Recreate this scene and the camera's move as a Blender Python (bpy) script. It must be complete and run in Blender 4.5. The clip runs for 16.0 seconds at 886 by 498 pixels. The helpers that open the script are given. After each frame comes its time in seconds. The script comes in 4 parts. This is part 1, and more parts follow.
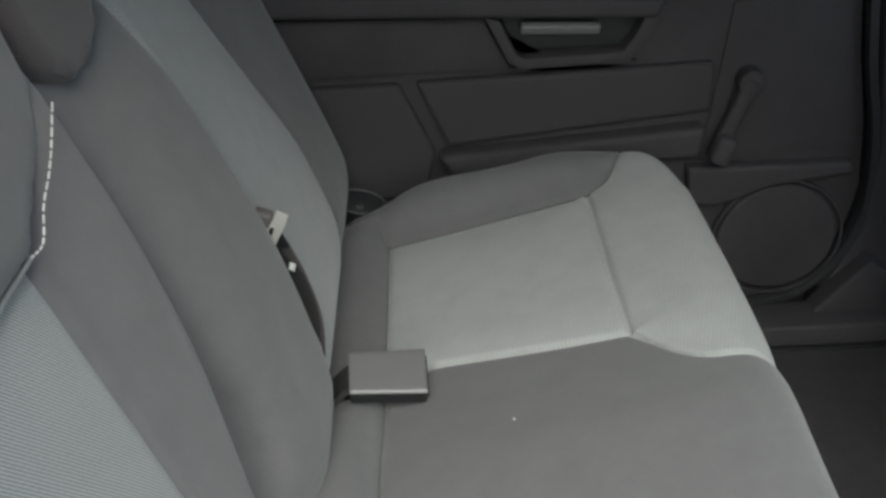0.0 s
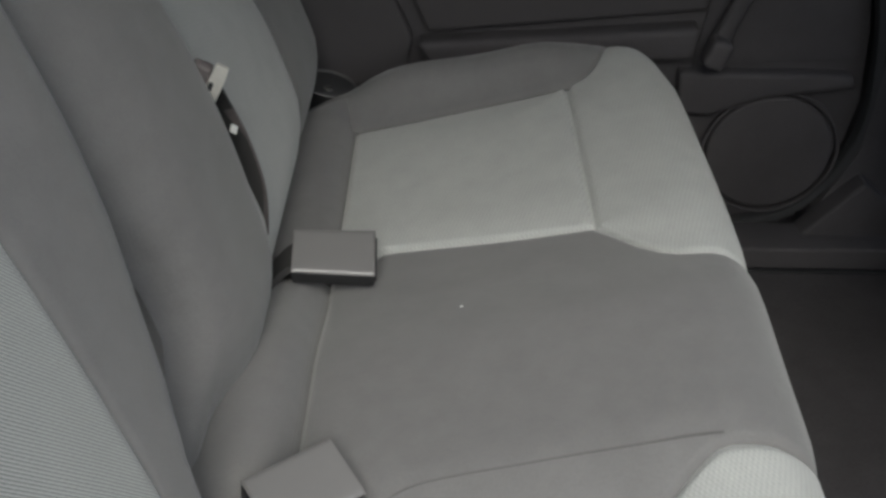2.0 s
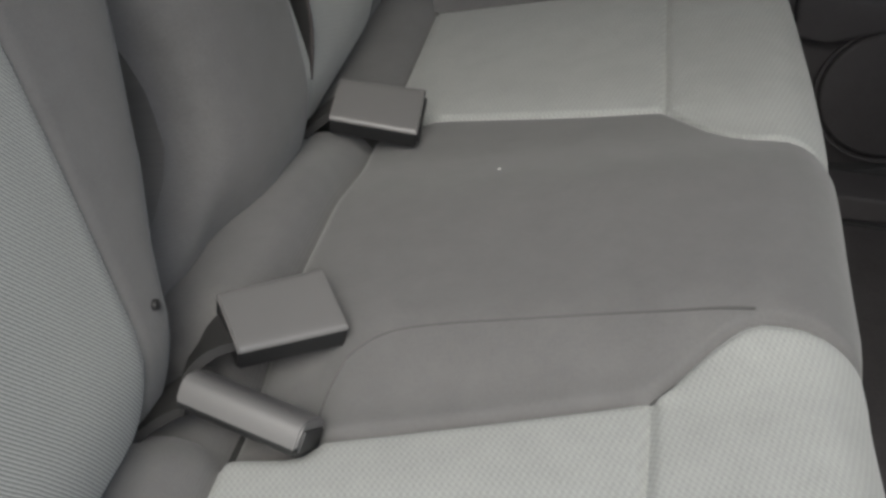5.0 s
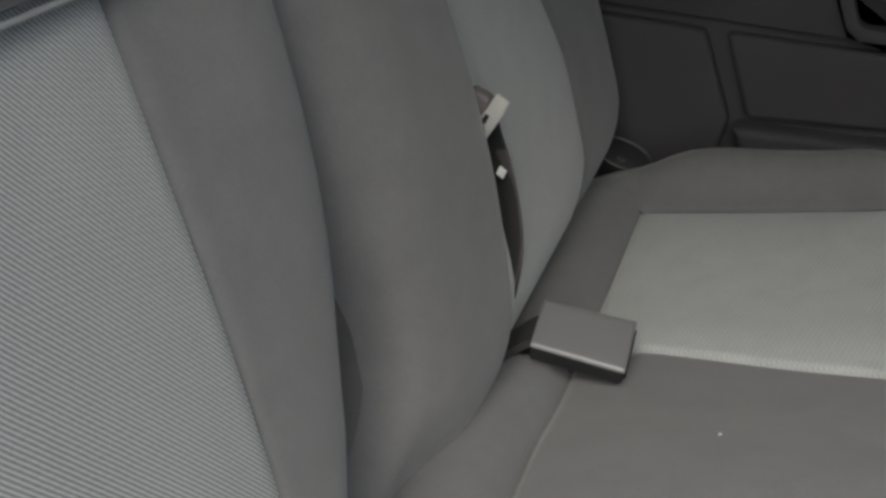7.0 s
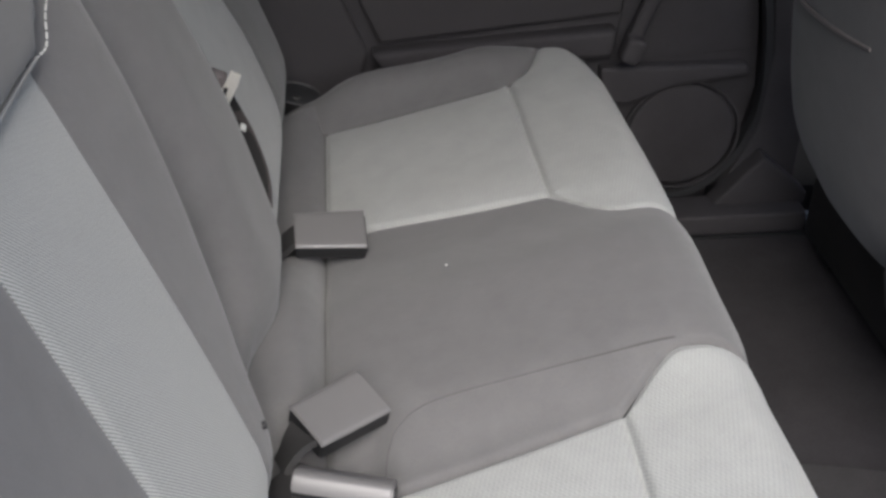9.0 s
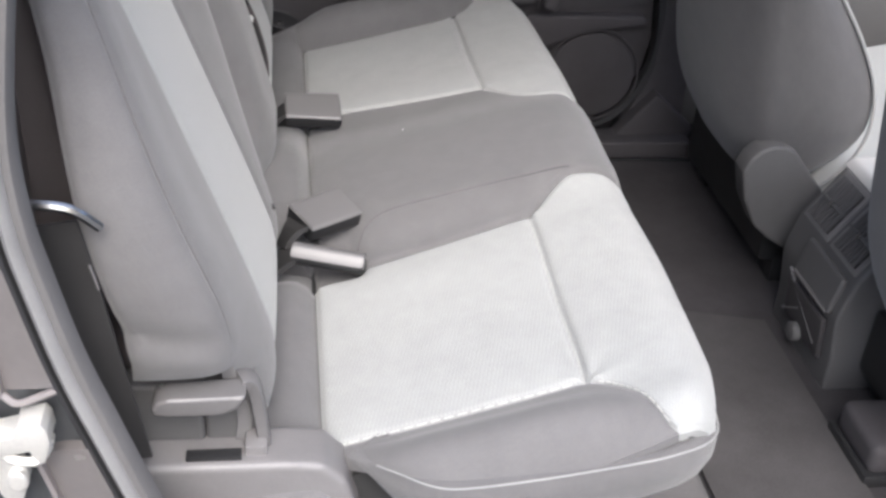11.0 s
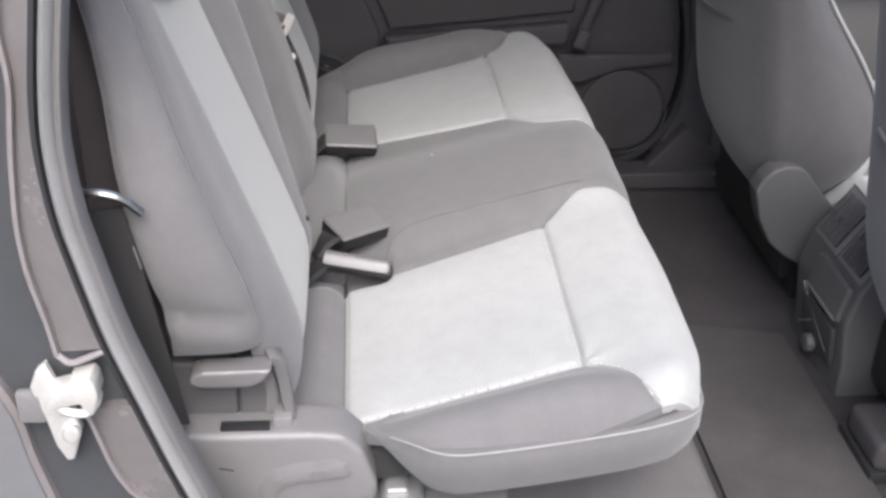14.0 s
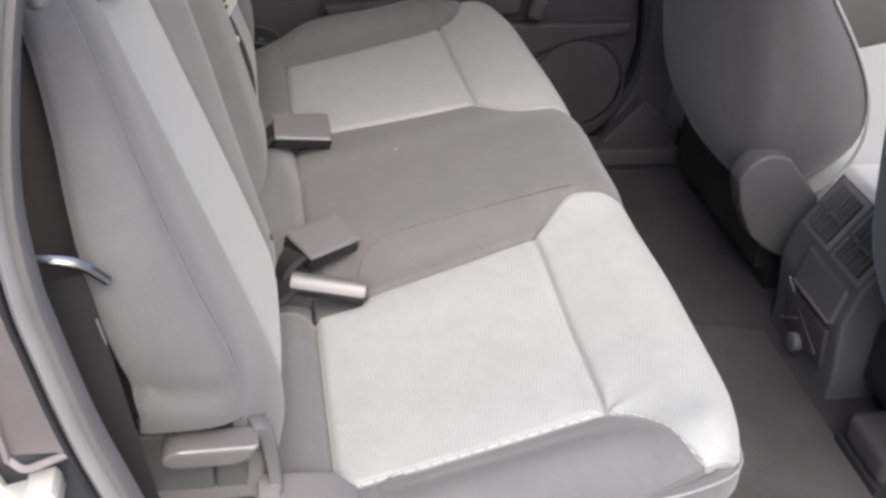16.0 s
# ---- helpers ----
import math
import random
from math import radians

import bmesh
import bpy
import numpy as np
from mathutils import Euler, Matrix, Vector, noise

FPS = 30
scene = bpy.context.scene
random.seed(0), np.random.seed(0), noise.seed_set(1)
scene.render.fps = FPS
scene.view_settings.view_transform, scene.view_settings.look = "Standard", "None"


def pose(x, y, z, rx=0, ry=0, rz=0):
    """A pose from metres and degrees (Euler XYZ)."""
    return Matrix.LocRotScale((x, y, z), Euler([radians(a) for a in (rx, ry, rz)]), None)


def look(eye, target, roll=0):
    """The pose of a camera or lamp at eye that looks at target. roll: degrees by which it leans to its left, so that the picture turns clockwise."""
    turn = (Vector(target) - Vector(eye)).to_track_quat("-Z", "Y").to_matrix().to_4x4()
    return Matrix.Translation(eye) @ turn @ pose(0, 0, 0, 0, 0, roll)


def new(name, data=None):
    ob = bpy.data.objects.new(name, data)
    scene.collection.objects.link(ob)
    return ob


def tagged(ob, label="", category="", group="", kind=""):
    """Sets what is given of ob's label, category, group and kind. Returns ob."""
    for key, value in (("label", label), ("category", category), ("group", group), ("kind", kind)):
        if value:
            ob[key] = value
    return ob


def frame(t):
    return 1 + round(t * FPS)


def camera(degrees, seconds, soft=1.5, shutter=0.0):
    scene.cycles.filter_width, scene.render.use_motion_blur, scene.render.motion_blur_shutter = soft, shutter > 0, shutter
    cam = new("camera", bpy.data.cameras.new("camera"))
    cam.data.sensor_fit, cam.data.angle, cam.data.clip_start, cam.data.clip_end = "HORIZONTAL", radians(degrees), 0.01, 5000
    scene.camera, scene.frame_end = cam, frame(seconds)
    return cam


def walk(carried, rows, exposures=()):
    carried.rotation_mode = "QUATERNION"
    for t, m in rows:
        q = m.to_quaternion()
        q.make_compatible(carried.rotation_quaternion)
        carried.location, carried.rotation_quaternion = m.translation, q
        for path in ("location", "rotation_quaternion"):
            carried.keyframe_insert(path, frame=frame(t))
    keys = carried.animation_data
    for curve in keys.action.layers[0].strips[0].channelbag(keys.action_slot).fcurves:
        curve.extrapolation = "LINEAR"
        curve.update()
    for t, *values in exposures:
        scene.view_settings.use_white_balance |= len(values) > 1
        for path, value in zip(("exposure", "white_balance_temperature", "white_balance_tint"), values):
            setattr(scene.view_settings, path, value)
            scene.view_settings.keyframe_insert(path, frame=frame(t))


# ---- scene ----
cam = camera(44.0, 16.0, soft=3.0)
PATH = [
    (0, (0.2, -0.11, 1.05), (0.2, 1.595, 0.003), -2.7),
    (0.5, (0.201, -0.12, 1.039), (0.194, 1.547, -0.066), -2.4),
    (1, (0.205, -0.117, 1.01), (0.212, 1.539, -0.111), -3.0),
    (1.5, (0.223, -0.098, 0.983), (0.276, 1.542, -0.16), 0.1),
    (2, (0.253, -0.076, 0.958), (0.238, 1.564, -0.186), 0.6),
    (2.5, (0.263, -0.067, 0.936), (0.184, 1.568, -0.213), 1.3),
    (3, (0.282, -0.062, 0.887), (0.139, 1.55, -0.287), 2.3),
    (3.5, (0.306, -0.071, 0.843), (0.168, 1.526, -0.353), 3.3),
    (5.8, (0.348, -0.046, 0.813), (0.056, 1.561, -0.34), 2.9),
    (6, (0.305, -0.029, 0.845), (0.056, 1.569, -0.332), 3.4),
    (6.5, (0.28, 0.016, 0.858), (-0.024, 1.637, -0.273), 4.7),
    (7, (0.252, 0.045, 0.869), (-0.27, 1.678, -0.162), 3.8),
    (7.5, (0.211, 0.005, 0.913), (-0.242, 1.659, -0.115), 3.3),
    (8, (0.165, -0.088, 0.957), (0.089, 1.598, -0.116), 3.0),
    (8.5, (0.156, -0.14, 0.993), (0.259, 1.505, -0.14), 1.0),
    (9, (0.166, -0.27, 1.018), (0.32, 1.389, -0.088), 0.1),
    (9.5, (0.132, -0.397, 1.045), (0.314, 1.307, 0.014), 0.5),
    (10, (0.085, -0.558, 1.031), (0.452, 1.097, -0.031), 3.3),
    (10.2, (0.081, -0.599, 1.031), (0.44, 1.034, -0.067), 4.0),
    (12.3, (0.139, -0.818, 1.074), (0.294, 0.957, 0.167), 1.4),
    (12.5, (0.141, -0.827, 1.077), (0.293, 0.965, 0.201), 1.3),
    (13, (0.145, -0.847, 1.084), (0.303, 0.97, 0.263), 1.0),
    (13.1, (0.155, -0.858, 1.083), (0.298, 0.965, 0.272), 0.9),
    (13.5, (0.148, -0.865, 1.071), (0.291, 0.941, 0.225), 1.1),
    (14, (0.152, -0.867, 1.049), (0.296, 0.874, 0.074), 1.2),
    (14.5, (0.139, -0.841, 1.04), (0.283, 0.874, 0.022), 1.4),
    (15, (0.12, -0.78, 1.046), (0.29, 0.929, 0.02), 1.8),
    (15.5, (0.091, -0.702, 1.052), (0.33, 0.982, 0.001), 3.2),
    (16, (0.06, -0.66, 1.051), (0.394, 0.997, -0.017), 3.6),
]
walk(cam, [(t, look(eye, target, roll)) for t, eye, target, roll in PATH],
     [(0.0, 0.60, 5720, -2), (1.5, 0.48, 5800, 0), (3.5, 0.32, 5920, 3), (7.0, 0.34, 5920, 2), (8.5, 0.56, 5850, 4), (9.5, 0.86, 5850, 10), (12.5, 1.30, 5820, 9), (14.5, 1.16, 5860, 11), (16.0, 1.08, 5960, 10)])


# ---- world and light ----
world = bpy.data.worlds.new("sky")
scene.world = world
world.use_nodes = True
_wn = world.node_tree
_sky = _wn.nodes.new("ShaderNodeTexSky")
_sky.sky_type = "NISHITA"
_sky.sun_disc = False
_sky.sun_elevation = radians(51)
_sky.sun_rotation = radians(178)
_sky.air_density, _sky.dust_density, _sky.ozone_density = 1.0, 6.0, 0.5
_wn.links.new(_sky.outputs[0], _wn.nodes["Background"].inputs[0])
_wn.nodes["Background"].inputs[1].default_value = 0.15
sun_data = bpy.data.lights.new("sun", "SUN")
sun_data.energy = 1.0
sun_data.angle = radians(40)
sun_data.color = (1.0, 0.96, 0.9)
sun = new("sun", sun_data)
sun.matrix_world = look((0.18, -5.0, 7.2), (0.3, 0.6, 0.2))


# ---- materials ----
def nodes_of(name, rough=0.6, metal=0.0, spec=0.5):
    m = bpy.data.materials.new(name)
    m.use_nodes = True
    t = m.node_tree
    b = t.nodes["Principled BSDF"]
    b.inputs["Roughness"].default_value = rough
    b.inputs["Metallic"].default_value = metal
    b.inputs["Specular IOR Level"].default_value = spec
    return m, t, b


def node(t, kind, **inputs):
    n = t.nodes.new(kind)
    for k, v in inputs.items():
        n.inputs[k.replace("_", " ")].default_value = v
    return n


def op(t, kind, a, b):
    n = t.nodes.new("ShaderNodeMath")
    n.operation = kind
    for i, v in enumerate((a, b)):
        if isinstance(v, (int, float)):
            n.inputs[i].default_value = v
        else:
            t.links.new(v, n.inputs[i])
    return n.outputs[0]


def two_tone(t, fac, c0, c1):
    r = t.nodes.new("ShaderNodeValToRGB")
    r.color_ramp.elements[0].position, r.color_ramp.elements[1].position = 0.25, 0.75
    r.color_ramp.elements[0].color = (*c0, 1)
    r.color_ramp.elements[1].color = (*c1, 1)
    t.links.new(fac, r.inputs[0])
    return r.outputs[0]


def bump(t, b, height, strength, distance):
    n = t.nodes.new("ShaderNodeBump")
    n.inputs["Strength"].default_value = strength
    n.inputs["Distance"].default_value = distance
    t.links.new(height, n.inputs["Height"])
    t.links.new(n.outputs[0], b.inputs["Normal"])


def scaled(c, k):
    return tuple(v * k for v in c)


def fabric(name, colour, pitch, weave, worn=0.14, dots=0.4, relief=0.22, slant=0.0):
    """Woven seat cloth: rows of threads at a real pitch, fuzz, and faint soiling."""
    m, t, b = nodes_of(name, 0.88, 0.0, 0.25)
    uv = t.nodes.new("ShaderNodeUVMap")
    sep = t.nodes.new("ShaderNodeSeparateXYZ")
    t.links.new(uv.outputs[0], sep.inputs[0])
    k = 2 * math.pi / pitch
    wobble = node(t, "ShaderNodeTexNoise", Scale=60.0, Detail=2.0)
    t.links.new(uv.outputs[0], wobble.inputs["Vector"])
    across = op(t, "ADD", sep.outputs[0], op(t, "MULTIPLY", sep.outputs[1], slant))
    su = op(t, "SINE", op(t, "ADD", op(t, "MULTIPLY", across, k / math.sqrt(1 + slant * slant)), op(t, "MULTIPLY", wobble.outputs[0], 1.2)), 0)
    sv = op(t, "SINE", op(t, "MULTIPLY", sep.outputs[1], k * 0.62), 0)
    th = op(t, "ADD", op(t, "MULTIPLY", su, 1 - dots), op(t, "MULTIPLY", op(t, "MULTIPLY", su, sv), dots))
    th = op(t, "ADD", op(t, "MULTIPLY", th, 0.5), 0.5)
    soil = node(t, "ShaderNodeTexNoise", Scale=26.0, Detail=6.0, Roughness=0.72)
    t.links.new(uv.outputs[0], soil.inputs["Vector"])
    fuzz = node(t, "ShaderNodeTexNoise", Scale=420.0, Detail=3.0, Roughness=0.7)
    t.links.new(uv.outputs[0], fuzz.inputs["Vector"])
    fac = op(t, "ADD", op(t, "MULTIPLY", th, weave), op(t, "MULTIPLY", soil.outputs[0], 1 - weave))
    fac = op(t, "ADD", op(t, "MULTIPLY", fac, 0.65), op(t, "MULTIPLY", fuzz.outputs[0], 0.35))
    t.links.new(two_tone(t, fac, scaled(colour, 1 - worn - weave * 0.3), scaled(colour, 1 + worn + weave * 0.3)), b.inputs["Base Color"])
    b.inputs["Sheen Weight"].default_value = 0.25
    b.inputs["Sheen Roughness"].default_value = 0.5
    bump(t, b, op(t, "ADD", op(t, "MULTIPLY", th, 1.0), op(t, "MULTIPLY", fuzz.outputs[0], 0.5)), relief, 0.0008)
    return m


def moulded(name, colour, rough, grain=700.0, strength=0.2, metal=0.0, dirt=0.18, spec=0.5):
    """Moulded plastic, rubber, carpet or painted metal, with grain and dusty wear."""
    m, t, b = nodes_of(name, rough, metal, spec)
    co = t.nodes.new("ShaderNodeTexCoord")
    big = node(t, "ShaderNodeTexNoise", Scale=7.0, Detail=6.0, Roughness=0.7)
    fine = node(t, "ShaderNodeTexNoise", Scale=grain, Detail=2.0)
    for n in (big, fine):
        t.links.new(co.outputs["Object"], n.inputs["Vector"])
    fac = op(t, "ADD", op(t, "MULTIPLY", big.outputs[0], 0.75), op(t, "MULTIPLY", fine.outputs[0], 0.25))
    t.links.new(two_tone(t, fac, scaled(colour, 1 - dirt), scaled(colour, 1 + dirt)), b.inputs["Base Color"])
    r = op(t, "ADD", op(t, "MULTIPLY", big.outputs[0], 0.2), rough - 0.1)
    t.links.new(r, b.inputs["Roughness"])
    bump(t, b, fine.outputs[0], strength, 0.0006)
    return m


LIGHT = fabric("light_dotted_cloth", (0.340, 0.345, 0.335), 0.0043, 0.42, 0.08, dots=0.85, relief=0.4, slant=0.35)
RIBBED = fabric("light_ribbed_cloth", (0.335, 0.340, 0.328), 0.0024, 0.85, 0.16, dots=0.15, relief=0.5, slant=1.5)
DARK = fabric("grey_plain_cloth", (0.141, 0.137, 0.137), 0.0016, 0.22, 0.13, relief=0.35)
SEAT_DARK = fabric("charcoal_cloth", (0.106, 0.103, 0.104), 0.003, 0.25)
HEAD_DARK = fabric("dark_brown_cloth", (0.062, 0.054, 0.056), 0.003, 0.2)
FOAM_SEAM = moulded("dull_seam_cloth", (0.10, 0.097, 0.097), 0.9, 700)
FOAM = moulded("seat_underside_black", (0.03, 0.03, 0.03), 0.9, 300)
THREAD = moulded("pale_thread", (0.55, 0.55, 0.53), 0.7, 900)
BUCKLE = moulded("grey_buckle_plastic", (0.175, 0.169, 0.169), 0.36, 900, 0.04, 0.15, 0.06)
BLACK = moulded("black_plastic", (0.02, 0.02, 0.021), 0.45, 800, 0.15)
WEB = moulded("black_webbing", (0.026, 0.025, 0.025), 0.75, 1200, 0.4)
WEB_BROWN = moulded("faded_webbing", (0.075, 0.066, 0.066), 0.8, 1200, 0.4)
LIP = moulded("pale_paint_lip", (0.23, 0.210, 0.206), 0.35, 60, 0.05, 0.1)
SEAL_INNER = moulded("dull_seal_rubber", (0.13, 0.126, 0.125), 0.6, 500, 0.15)
TRIM_BROWN = moulded("brown_grey_pillar_trim", (0.105, 0.092, 0.092), 0.7, 500, 0.3)
TRIM_CAP = moulded("mid_grey_cover_plastic", (0.098, 0.096, 0.096), 0.55, 600, 0.25)
TRIM = moulded("dark_grained_trim", (0.056, 0.052, 0.055), 0.74, 420, 0.35, 0.0, 0.3, 0.35)
TRIM_LOW = moulded("dark_door_insert_cloth", (0.050, 0.046, 0.048), 0.8, 900, 0.4)
LEVER = moulded("dark_grey_lever_plastic", (0.145, 0.140, 0.140), 0.26, 600, 0.15)
GREY_PLASTIC = moulded("grey_grained_plastic", (0.18, 0.173, 0.173), 0.42, 600, 0.25)
CHROME = moulded("bright_metal", (0.7, 0.69, 0.67), 0.25, 400, 0.05, 1.0)
SILVER = moulded("worn_silver_plastic", (0.36, 0.36, 0.36), 0.42, 400, 0.1, 0.5)
ZINC = moulded("yellowed_zinc_metal", (0.78, 0.76, 0.71), 0.38, 300, 0.2, 0.6)
RUBBER = moulded("grey_door_seal_rubber", (0.25, 0.245, 0.24), 0.55, 500, 0.15)
RUBBER_DARK = moulded("black_rubber", (0.03, 0.03, 0.032), 0.85, 500, 0.15)
GREY_PAINT = moulded("grey_car_paint", (0.22, 0.22, 0.225), 0.25, 60, 0.03, 0.3, 0.1)
PAINT = moulded("blue_grey_car_paint", (0.088, 0.091, 0.096), 0.30, 60, 0.03, 0.3, 0.1)
# jamb colour raised, on top of its gloss, to imitate reflected sky
JAMB = moulded("sky_paled_door_jamb_paint", (0.18, 0.166, 0.162), 0.26, 60, 0.05, 0.1, 0.15)
CARPET = moulded("charcoal_carpet", (0.037, 0.034, 0.036), 0.95, 260, 1.0, 0.0, 0.5)
MAT = moulded("worn_grey_carpet", (0.056, 0.053, 0.054), 0.95, 260, 1.0, 0.0, 0.42)
ASPHALT = moulded("asphalt", (0.06, 0.06, 0.06), 0.9, 90, 0.8, 0.0, 0.3)
# lid plastic made pale to stand in for strong light on the console top
LID = moulded("light_paled_lid_plastic", (0.52, 0.51, 0.49), 0.45, 600, 0.15)
RISER = moulded("grey_riser_carpet", (0.115, 0.110, 0.110), 0.95, 260, 1.0, 0.0, 0.3)
PIPING = moulded("pale_grey_piping_cloth", (0.33, 0.33, 0.32), 0.8, 900, 0.3)
ANCHOR_RIM = moulded("dull_rim_plastic", (0.045, 0.042, 0.043), 0.5, 600, 0.15)
ROOF = moulded("pale_headliner_cloth", (0.45, 0.44, 0.42), 0.9, 500, 0.3)
GLASS, _gt, _gb = nodes_of("tinted_glass", 0.02)
_gb.inputs["Base Color"].default_value = (0.75, 0.85, 0.8, 1)
_gb.inputs["Transmission Weight"].default_value = 1.0
_gb.inputs["IOR"].default_value = 1.45


# ---- building helpers ----
def lerp(a, b, t):
    return a + (b - a) * t


def step(a, b, x):
    t = min(1.0, max(0.0, (x - a) / (b - a)))
    return t * t * (3 - 2 * t)


def spline(points, x):
    """Smooth curve through (key, value) rows, read at key x."""
    if x <= points[0][0]:
        return points[0][1]
    for i in range(len(points) - 1):
        (x0, y0), (x1, y1) = points[i], points[i + 1]
        if x <= x1:
            xa, ya = points[max(i - 1, 0)]
            xb, yb = points[min(i + 2, len(points) - 1)]
            m0, m1 = (y1 - ya) / (x1 - xa), (yb - y0) / (xb - x0)
            h, t = x1 - x0, (x - x0) / (x1 - x0)
            return ((2 * t**3 - 3 * t**2 + 1) * y0 + (t**3 - 2 * t**2 + t) * h * m0
                    + (3 * t**2 - 2 * t**3) * y1 + (t**3 - t**2) * h * m1)
    return points[-1][1]


def thing(name, label, category, group="", kind=""):
    return tagged(new(name), label, category, group, kind)


def part(name, bm, material, parent=None, label="", smooth=True):
    bmesh.ops.recalc_face_normals(bm, faces=bm.faces[:])
    me = bpy.data.meshes.new(name)
    bm.to_mesh(me)
    bm.free()
    me.materials.append(material)
    if smooth:
        me.shade_smooth()
        me.set_sharp_from_angle(angle=radians(42))
    ob = new(name, me)
    if parent:
        ob.parent = parent
    return tagged(ob, label)


def box(x0, x1, y0, y1, z0, z1, r=0.0, seg=2):
    bm = bmesh.new()
    bmesh.ops.create_cube(bm, size=1.0)
    for v in bm.verts:
        v.co = Vector((lerp(x0, x1, v.co.x + 0.5), lerp(y0, y1, v.co.y + 0.5), lerp(z0, z1, v.co.z + 0.5)))
    if r:
        bmesh.ops.bevel(bm, geom=bm.edges[:], offset=r, segments=seg, affect="EDGES", profile=0.6)
    return bm


def prism(outline, axis, a, b, r=0.0, seg=2):
    """A closed outline of 2D points drawn out along an axis from a to b."""
    bm = bmesh.new()

    def at(p, w):
        return {"x": (w, p[0], p[1]), "y": (p[0], w, p[1]), "z": (p[0], p[1], w)}[axis]

    lo = [bm.verts.new(at(p, a)) for p in outline]
    hi = [bm.verts.new(at(p, b)) for p in outline]
    n = len(outline)
    bm.faces.new(lo)
    bm.faces.new(hi[::-1])
    for i in range(n):
        bm.faces.new((lo[i], lo[(i + 1) % n], hi[(i + 1) % n], hi[i]))
    bmesh.ops.recalc_face_normals(bm, faces=bm.faces[:])
    if r:
        bmesh.ops.bevel(bm, geom=bm.edges[:], offset=r, segments=seg, affect="EDGES", profile=0.6)
    return bm


def moved(bm, m):
    bmesh.ops.transform(bm, matrix=m, verts=bm.verts[:])
    return bm


def sweep(path, section, closed_section=True):
    """Draw a section (side, up) along 3D path points; side is across the path and level-ish, up the other way."""
    bm = bmesh.new()
    rings = []
    n = len(path)
    pts = [Vector(p) for p in path]
    for i, p in enumerate(pts):
        d = (pts[min(i + 1, n - 1)] - pts[max(i - 1, 0)]).normalized()
        side = d.cross(Vector((0, 1, 0)))
        if side.length < 0.2:
            side = d.cross(Vector((0, 0, 1)))
        side.normalize()
        up = side.cross(d).normalized()
        rings.append([bm.verts.new(p + side * a + up * b) for a, b in section])
    k = len(section)
    for i in range(n - 1):
        for j in range(k if closed_section else k - 1):
            bm.faces.new((rings[i][j], rings[i][(j + 1) % k], rings[i + 1][(j + 1) % k], rings[i + 1][j]))
    if closed_section:
        bm.faces.new(rings[0])
        bm.faces.new(rings[-1][::-1])
    return bm


def tube(path, r, seg=8):
    return sweep(path, [(r * math.cos(2 * math.pi * i / seg), r * math.sin(2 * math.pi * i / seg)) for i in range(seg)])


def smooth_path(points, n):
    """n + 1 points on a smooth curve through 3D points."""
    keys = [float(i) for i in range(len(points))]
    return [tuple(spline([(k, p[c]) for k, p in zip(keys, points)], keys[-1] * i / n) for c in range(3)) for i in range(n + 1)]


def panel(surface, u0, u1, lo, hi, nu, nv, thick=0.012, seam=0.010, width=0.0045, puff=0.0, fold=None, turn=1.0, swell=0.03):
    """An upholstered panel: surface(u, v) between u0 and u1 and between the borders lo(u) and hi(u), drawn in at its seams."""
    bm = bmesh.new()
    uvl = bm.loops.layers.uv.new("UVMap")
    rows, coords = [], {}
    e = 0.002

    def spread(i, n):
        t = i / n
        return t - 0.13 * math.sin(2 * math.pi * t)

    for i in range(nu + 1):
        u = lerp(u0, u1, spread(i, nu))
        row = []
        for j in range(nv + 1):
            l, h = lo(u), hi(u)
            v = lerp(l, h, spread(j, nv))
            p = surface(u, v)
            nrm = (surface(u + e, v) - surface(u - e, v)).cross(surface(u, v + e) - surface(u, v - e)).normalized() * turn
            d = min(u - u0, u1 - u, v - l, h - v)
            off = puff * (1 - math.exp(-(d / swell) ** 2)) - seam * math.exp(-(d / width) ** 2)
            if fold:
                off += fold(u, v)
            row.append((p + nrm * off, nrm, u, v))
        rows.append(row)
    top = [[bm.verts.new(c[0]) for c in r] for r in rows]
    low = [[bm.verts.new(c[0] - c[1] * thick) for c in r] for r in rows]
    for g in (top, low):
        for i in range(nu + 1):
            for j in range(nv + 1):
                coords[g[i][j]] = (rows[i][j][2], rows[i][j][3])
    for i in range(nu):
        for j in range(nv):
            bm.faces.new((top[i][j], top[i + 1][j], top[i + 1][j + 1], top[i][j + 1]))
            bm.faces.new((low[i][j], low[i][j + 1], low[i + 1][j + 1], low[i + 1][j]))
    for i in range(nu):
        bm.faces.new((top[i][0], low[i][0], low[i + 1][0], top[i + 1][0]))
        bm.faces.new((top[i][nv], top[i + 1][nv], low[i + 1][nv], low[i][nv]))
    for j in range(nv):
        bm.faces.new((top[0][j], top[0][j + 1], low[0][j + 1], low[0][j]))
        bm.faces.new((top[nu][j], low[nu][j], low[nu][j + 1], top[nu][j + 1]))
    for f in bm.faces:
        for lp in f.loops:
            lp[uvl].uv = coords[lp.vert]
    return bm


